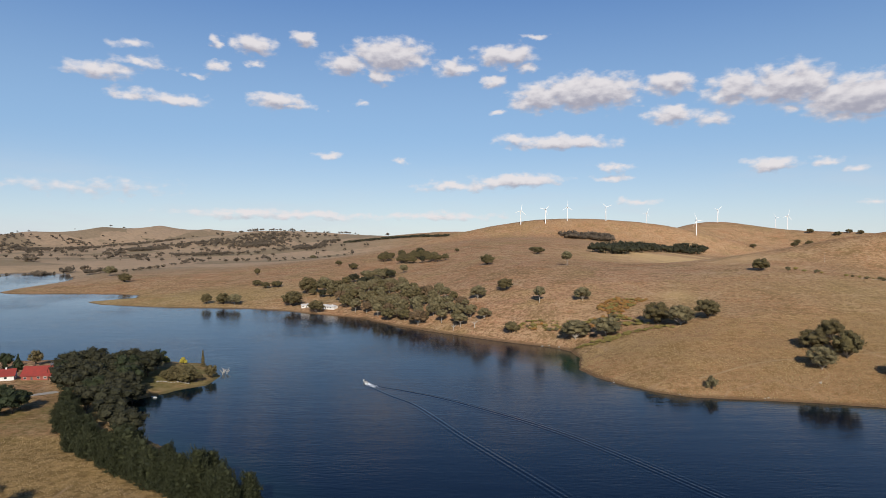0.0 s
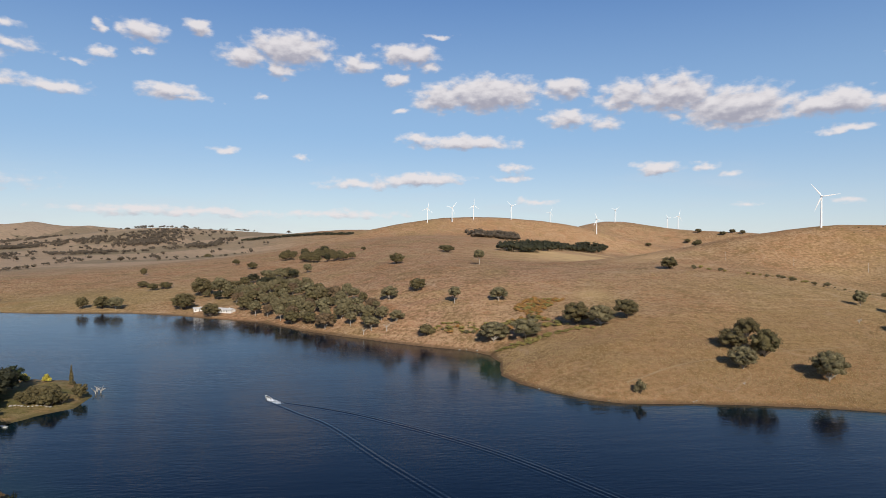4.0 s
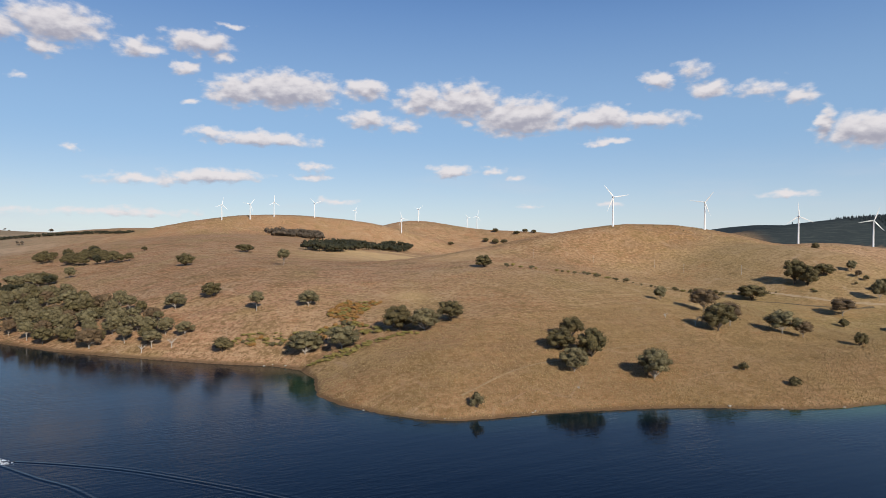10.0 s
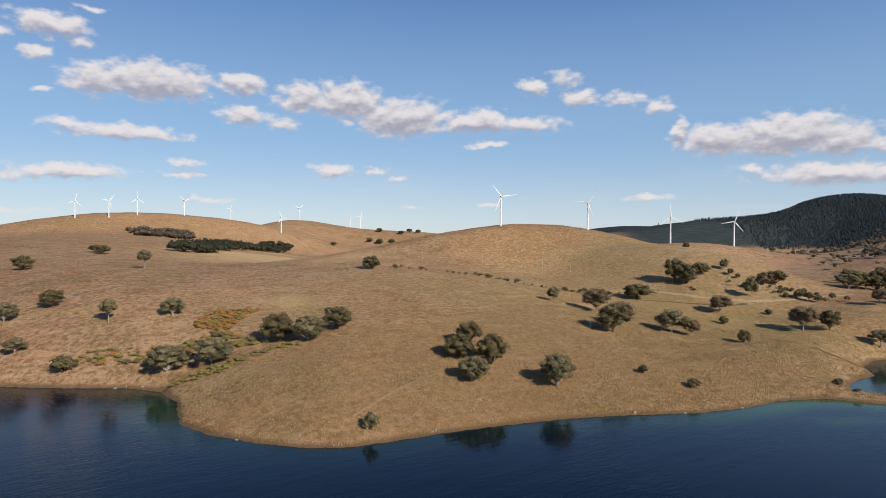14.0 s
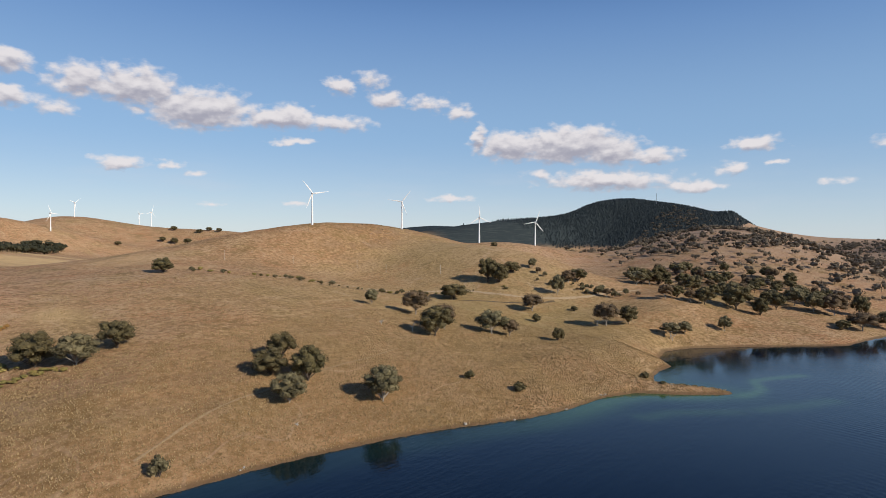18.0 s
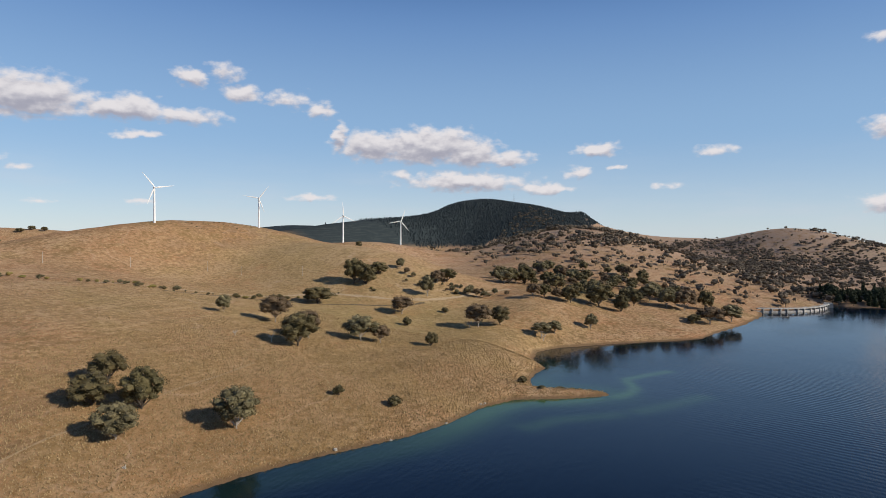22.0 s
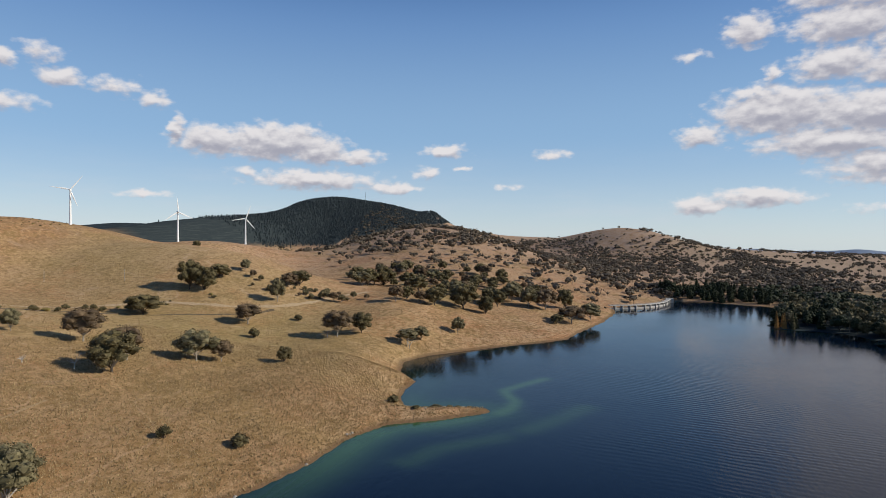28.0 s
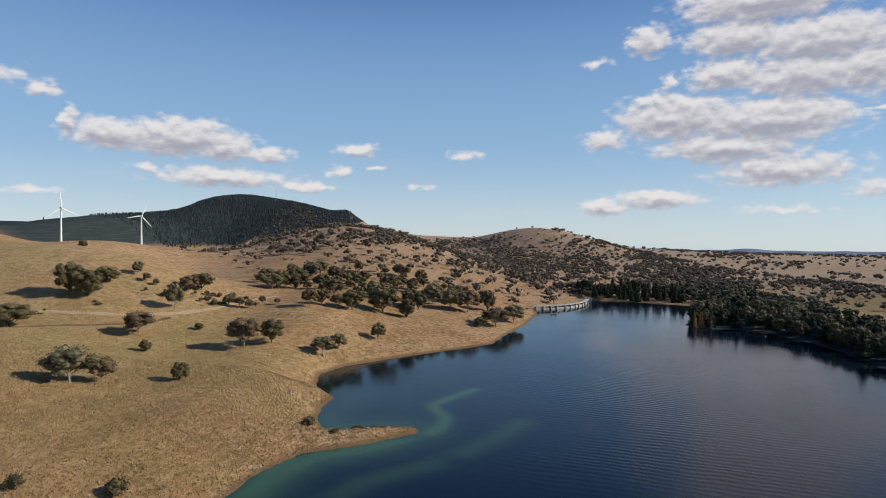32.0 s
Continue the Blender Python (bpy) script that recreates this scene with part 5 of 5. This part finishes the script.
def motorboat():
    root = tagged(new("motorboat"), "small white motorboat speeding across the lake", "boat")
    bm = bmesh.new()
    rows = []
    for y, half, keel, top in ((-3.0, 1.05, -0.25, 0.75), (-1.0, 1.15, -0.3, 0.8), (1.0, 1.0, -0.25, 0.95), (2.3, 0.55, 0.0, 1.15), (3.1, 0.05, 0.6, 1.3)):
        rows.append([bm.verts.new(p) for p in ((-half, y, top), (-half * 0.8, y, keel + 0.3), (0, y, keel), (half * 0.8, y, keel + 0.3), (half, y, top))])
    for a, b in zip(rows, rows[1:]):
        for j in range(4):
            bm.faces.new((a[j], a[j + 1], b[j + 1], b[j]))
    bm.faces.new(rows[0])
    part("hull", bm, TURBINE_WHITE, root)
    part("deck", box(bmesh.new(), -0.95, 0.95, -2.9, 1.3, 0.55, 0.66), WHITE_WALL, root)
    part("foredeck", box(bmesh.new(), -0.6, 0.6, 1.2, 2.4, 0.95, 1.05), TURBINE_WHITE, root)
    part("windscreen", box(bmesh.new(), -0.8, 0.8, 0.75, 0.85, 0.66, 1.5), GLASS_DARK, root, "dark windscreen")
    part("seat", box(bmesh.new(), -0.7, 0.7, -1.3, -0.8, 0.66, 1.15), DARK_ROOF, root)
    bm = box(bmesh.new(), -0.3, 0.3, -3.5, -2.95, -0.2, 1.25)
    bmesh.ops.bevel(bm, geom=bm.edges[:], offset=0.1, segments=2, affect="EDGES")
    part("outboard_motor", bm, DARK_ROOF, root, "dark outboard motor")
    return root


BOAT = np.array([-289.0, 27.0])
motorboat().matrix_basis = pose(BOAT[0], BOAT[1], 0.1, 6, 0, 35) @ Matrix.Diagonal((0.85, 0.85, 0.85, 1))


def wake():
    """Ripples behind the boat in two arms, and the white water at its stern."""
    heap = Heap()
    for ends, reach in (([(-287, 22), (-262, 6), (-235, -17), (-193, -66), (-155, -130)], 7.0), ([(-288, 21), (-272, -2), (-257, -23), (-234, -74), (-205, -130)], 5.5)):
        line = smooth_line(ends, 1.0)
        n, m = len(line), 42
        d = np.gradient(line, axis=0)
        nrm = np.stack([-d[:, 1], d[:, 0]], 1) / np.linalg.norm(d, axis=1)[:, None]
        q = np.linspace(0, 1, n)
        s = np.linspace(-1, 1, m)
        wide = reach * (0.12 + 0.88 * np.sqrt(q))
        xy = line[:, None, :] + nrm[:, None, :] * (s[None, :] * wide[:, None])[:, :, None]
        lap = np.exp(-(s[None, :] * 1.9) ** 2) * (0.12 - 0.04 * q[:, None])
        z = 0.012 + lap * (0.5 + 0.5 * np.sin(s[None, :] * wide[:, None] * 2 * math.pi / 2.3 + 4 * np.sin(q[:, None] * 7) * 0.3))
        heap.add(np.concatenate([xy, z[:, :, None]], 2).reshape(-1, 3), [[i * m + j, i * m + j + 1, (i + 1) * m + j + 1, (i + 1) * m + j] for i in range(n - 1) for j in range(m - 1)])
    mesh = heap.mesh("wake", WATER)
    mesh.polygons.foreach_set("use_smooth", np.ones(len(mesh.polygons), bool))
    ob = tagged(new("wake", mesh), "two rippled arms of the boat's wake on the lake", "wake", kind="stuff")
    paint(ob, "shore", np.full(len(mesh.vertices), 60.0))
    rng = np.random.default_rng(5)
    foam = Heap()
    for k in range(220):
        q = rng.uniform(0, 1) ** 1.5
        c = BOAT + np.array([0.54, -0.84]) * (1.0 + 11 * q) + rng.normal(size=2) * (0.5 + 0.6 * q)
        r = rng.uniform(0.15, 0.5) * (1 - 0.5 * q)
        foam.lump(rng, (c[0], c[1], 0.03), (r, r, 0.16 * (1 - 0.6 * q)), 0.3)
    tagged(new("foam", foam.mesh("foam", FOAM)), "white foam churned up behind the boat", "foam", kind="stuff")


wake()


def mast(x, y):
    root = tagged(new("radio_mast"), "thin grey lattice mast on top of the wooded hill", "mast")
    z = lie(x, y)
    for k in range(3):
        a = k * 2.094
        heap = Heap()
        heap.limb((x + 1.6 * math.cos(a), y + 1.6 * math.sin(a), z - 1), (x + 0.3 * math.cos(a), y + 0.3 * math.sin(a), z + 52), 0.35, 0.25, 5)
        child("leg", heap.mesh("mast_leg", STEEL), root)
    for k in range(12):
        heap = Heap()
        h, r = z + 3 + 4 * k, 1.6 - 0.1 * k
        for j in range(3):
            a, b = j * 2.094, (j + 1) * 2.094
            heap.limb((x + r * math.cos(a), y + r * math.sin(a), h), (x + r * math.cos(b), y + r * math.sin(b), h + 3), 0.14, 0.14, 4)
        child("bracing", heap.mesh("mast_bracing", STEEL), root)


mast(2467, 666)


def way(name, points, wide, mat, label, category="track"):
    """A worn strip that lies on the ground."""
    line = smooth_line(points, 2.0)
    d = np.gradient(line, axis=0)
    nrm = np.stack([-d[:, 1], d[:, 0]], 1) / np.linalg.norm(d, axis=1)[:, None]
    rng = np.random.default_rng(len(points))
    s = np.linspace(-1, 1, 5)
    half = wide / 2 * (1 + 0.25 * np.sin(np.arange(len(line)) * 0.7) + rng.uniform(-0.12, 0.12, len(line)))
    xy = (line[:, None, :] + nrm[:, None, :] * (s[None, :] * half[:, None])[:, :, None]).reshape(-1, 2)
    z = ground_height(xy[:, 0], xy[:, 1]) + rolls(xy[:, 0], xy[:, 1]) * np.clip(shore_distance(xy[:, 0], xy[:, 1]) / 25, 0, 1)
    lift = np.tile([0.02, 0.14, 0.12, 0.14, 0.02], len(line))
    heap = Heap()
    heap.add(np.concatenate([xy, (z + lift)[:, None]], 1), [[i * 5 + j, i * 5 + j + 1, i * 5 + j + 6, i * 5 + j + 5] for i in range(len(line) - 1) for j in range(4)])
    mesh = heap.mesh(name, mat)
    mesh.polygons.foreach_set("use_smooth", np.ones(len(mesh.polygons), bool))
    return tagged(new(name, mesh), label, category, kind="structure")


way("track", [(120, 232), (180, 214), (222, 186), (252, 166), (275, 145), (283, 112), (298, 82), (328, 56), (372, 40), (410, 24)], 4.6, TRACK_DIRT, "pale bare dirt track along the foot of the hill")
way("ditch", [(150, 205), (196, 178), (226, 148), (254, 114), (280, 80), (304, 66)], 3.0, plain("ditch_earth", (0.150, 0.104, 0.055), (0.095, 0.066, 0.036), 0.4, 0.95, 0.6), "shallow brown ditch running below the dirt track", "ditch")
way("track", [(-446, -2), (-451, -9), (-460, -16), (-480, -18)], 4.5, plain("gravel_drive", (0.36, 0.34, 0.31), (0.28, 0.26, 0.23), 0.5, 0.9, 0.4), "pale gravel drive beside the trees")
way("track", [(-930, 700), (-860, 760), (-800, 800)], 5.0, TRACK_DIRT, "pale dirt track across the western paddock")


way("path", [(-106, 14), (-79, 27), (-49, 35), (0, 38), (57, 40)], 1.1, plain("trodden_grass", (0.34, 0.235, 0.125), (0.26, 0.175, 0.09), 0.5, 0.95, 0.5), "faint trodden path across the grass slope", "path")


def dead_tree(x, y, h, seed):
    rng = np.random.default_rng(seed)
    root = tagged(new("dead_tree"), "bare bleached dead tree with broken limbs", "tree", "dead trees")
    z = lie(x, y)
    base = np.array([x, y, z - 0.3])
    fork = base + np.array([rng.uniform(-0.4, 0.4), rng.uniform(-0.4, 0.4), h * 0.4])
    heap = Heap()
    heap.limb(base, fork, 0.32, 0.22, 7)
    child("trunk", heap.mesh("dead_trunk", DEAD_WOOD), root)
    for k in range(5):
        heap = Heap()
        a = k * 1.3 + rng.uniform(-0.3, 0.3)
        tip = fork + np.array([math.cos(a) * h * 0.4, math.sin(a) * h * 0.4, h * rng.uniform(0.2, 0.6)])
        mid = (fork + tip) / 2 + rng.uniform(-0.3, 0.3, 3)
        heap.limb(fork, mid, 0.2, 0.13, 5)
        heap.limb(mid, tip, 0.13, 0.04, 5)
        heap.limb(mid, mid + (tip - fork) * 0.4 + rng.uniform(-0.6, 0.6, 3), 0.09, 0.03, 5)
        child("limb", heap.mesh("dead_limb", DEAD_WOOD), root)


for i, (x, y, h) in enumerate(((92, 58, 7.0), (84, 76, 4.0), (252, 4, 7.0), (-220, 204, 8.0), (268, -48, 6.0), (-46, 4, 1.6), (-238, 212, 7.0))):
    dead_tree(x, y, h, 60 + i)


def power_pole(x, y, h, turn):
    """A weathered timber pole with a cross-arm and three insulators."""
    root = tagged(new("power_pole"), "thin weathered timber power pole on the dry hillside", "power pole", "power line")
    root.matrix_basis = pose(x, y, lie(x, y), 0, 0, turn)
    part("pole", cone(bmesh.new(), -0.6, h, 0.17, 0.11, 10), DEAD_WOOD, root)
    arm = part("crossarm", box(bmesh.new(), -1.1, 1.1, -0.06, 0.06, h - 0.7, h - 0.55), DEAD_WOOD, root)
    for k in (-1, 0, 1):
        part("insulator", cone(bmesh.new(), 0, 0.24, 0.06, 0.04, 8, Matrix.Translation((k * 0.95, 0, h - 0.55))), GLASS_DARK, arm)


for x, y, h in ((147, 329, 9.5), (210, 306, 9.0), (273, 279, 9.5), (286, 250, 9.0), (304, 193, 9.5)):
    power_pole(x, y, h, 60)


def dinghy(x, y, turn):
    """An open rowing boat drawn up at the bank."""
    root = tagged(new("dinghy"), "small pale open dinghy moored at the headland bank", "boat")
    root.matrix_basis = pose(x, y, 0.12, 0, 0, turn)
    bm = bmesh.new()
    rows = []
    for q, half, keel, top in ((-1.6, 0.5, -0.1, 0.4), (-0.5, 0.68, -0.18, 0.4), (0.6, 0.6, -0.15, 0.45), (1.5, 0.25, 0.0, 0.55), (1.8, 0.03, 0.25, 0.6)):
        rows.append([bm.verts.new(p) for p in ((-half, q, top), (-half * 0.75, q, keel + 0.1), (0, q, keel), (half * 0.75, q, keel + 0.1), (half, q, top))])
    for a, b in zip(rows, rows[1:]):
        for j in range(4):
            bm.faces.new((a[j], a[j + 1], b[j + 1], b[j]))
    bm.faces.new(rows[0])
    part("hull", bm, TURBINE_WHITE, root)
    for q in (-0.9, 0.3):
        part("thwart", box(bmesh.new(), -0.6, 0.6, q - 0.13, q + 0.13, 0.22, 0.27), DEAD_WOOD, root)


dinghy(-393, -7.5, 70)
for k in range(5):
    plant("poplar_green", -484 + k * 2.6, 54 + 0.4 * math.sin(k * 2.0), 5.5, 2.2)
for i, (x, y) in enumerate(((-377, 47), (-375.5, 50), (-378, 52))):
    dead_tree(x, y, 4.5, 90 + i)
for x, y, h, w in ((141, -97, 1.2, 3.4), (142, -101, 1.0, 3.0), (143, -106, 0.9, 2.4), (139, -92, 1.1, 2.6)):
    plant("bush", x, y, h, w)


def stone(seed):
    rng = np.random.default_rng(seed)
    heap = Heap()
    heap.lump(rng, (0, 0, 0.12), (0.5, 0.42, 0.34), 0.22, BALL)
    return tagged(new("stone", heap.mesh("stone", STONE)), "pale weathered stone lying at the water's edge", "stone", "shore stones")


rng = np.random.default_rng(71)
first = [stone(72), stone(73)]
spots = [(-81, -7.6), (-79, -7.0), (94, -65), (95.5, -65.2), (93, -64), (-160, 140), (-166, 147.5), (-171, 149), (60, -60.5), (-46, 4), (130, -88), (138, -95), (143, -103), (141, -88), (144, -98), (136, -82), (-148, 30), (-121, 1), (30, -50), (10, -37.5)]
spots += [(-404 + k * 1.6, 20.5 + 0.8 * math.sin(k)) for k in range(12)]
for i, (x, y) in enumerate(spots):
    s = rng.uniform(0.8, 2.0)
    m = pose(x, y, lie(x, y) - 0.05, 0, 0, rng.uniform(0, 360)) @ Matrix.Diagonal((s, s, s * 0.8, 1))
    if i < 2:
        first[i].matrix_basis = pose(x, y, lie(x, y) - 0.05, 0, 0, 40 * i)
    else:
        copy_thing(first[i % 2], m)
log_heap = Heap()
log_heap.limb((-141, 24.5, 0.3), (-136, 17.5, 0.25), 0.35, 0.2, 8)
tagged(new("fallen_log", log_heap.mesh("fallen_log", DEAD_WOOD)), "bleached fallen log lying on the bank at the water", "log")


# ---- dry tussocks on the near slopes ----
def tussocks(seed, count, x0, x1, y0, y1, blades, size):
    rng = np.random.default_rng(seed)
    x, y = rng.uniform(x0, x1, count), rng.uniform(y0, y1, count)
    sd = shore_distance(x, y)
    ok = (sd > 0.7) & (rng.uniform(size=count) < 0.35 + 0.65 * patchy(x, y, 9))
    x, y, sd = x[ok], y[ok], sd[ok]
    z = ground_height(x, y) + rolls(x, y) * np.clip(sd / 25, 0, 1)
    n = len(x)
    c = np.repeat(np.stack([x, y, z - 0.05], 1), blades, 0)
    h = np.repeat(size * rng.uniform(0.5, 1.3, n), blades) * rng.uniform(0.7, 1.2, n * blades)
    a = rng.uniform(0, 6.283, n * blades)
    out = np.stack([np.cos(a), np.sin(a), np.zeros(n * blades)], 1)
    side = np.stack([-np.sin(a), np.cos(a), np.zeros(n * blades)], 1)
    root = c + out * (h * 0.12)[:, None]
    tip = c + out * (h * rng.uniform(0.3, 0.75, n * blades))[:, None] + np.stack([0 * h, 0 * h, h], 1)
    v = np.stack([root - side * (h * 0.33)[:, None], root + side * (h * 0.33)[:, None], tip], 1).reshape(-1, 3)
    mesh = bpy.data.meshes.new("dry_tussocks")
    mesh.from_pydata(v.tolist(), [], np.arange(len(v)).reshape(-1, 3).tolist())
    mesh.materials.append(STRAW)
    return tagged(new("dry_tussocks", mesh), "dry straw-coloured grass tussocks covering the slopes", "grass", kind="stuff")


tussocks(81, 125000, -175, 210, -112, 110, 3, 0.56)
tussocks(82, 60000, -175, 340, -100, 260, 3, 0.58)
tussocks(83, 26000, -420, -300, -170, -76, 3, 0.32)
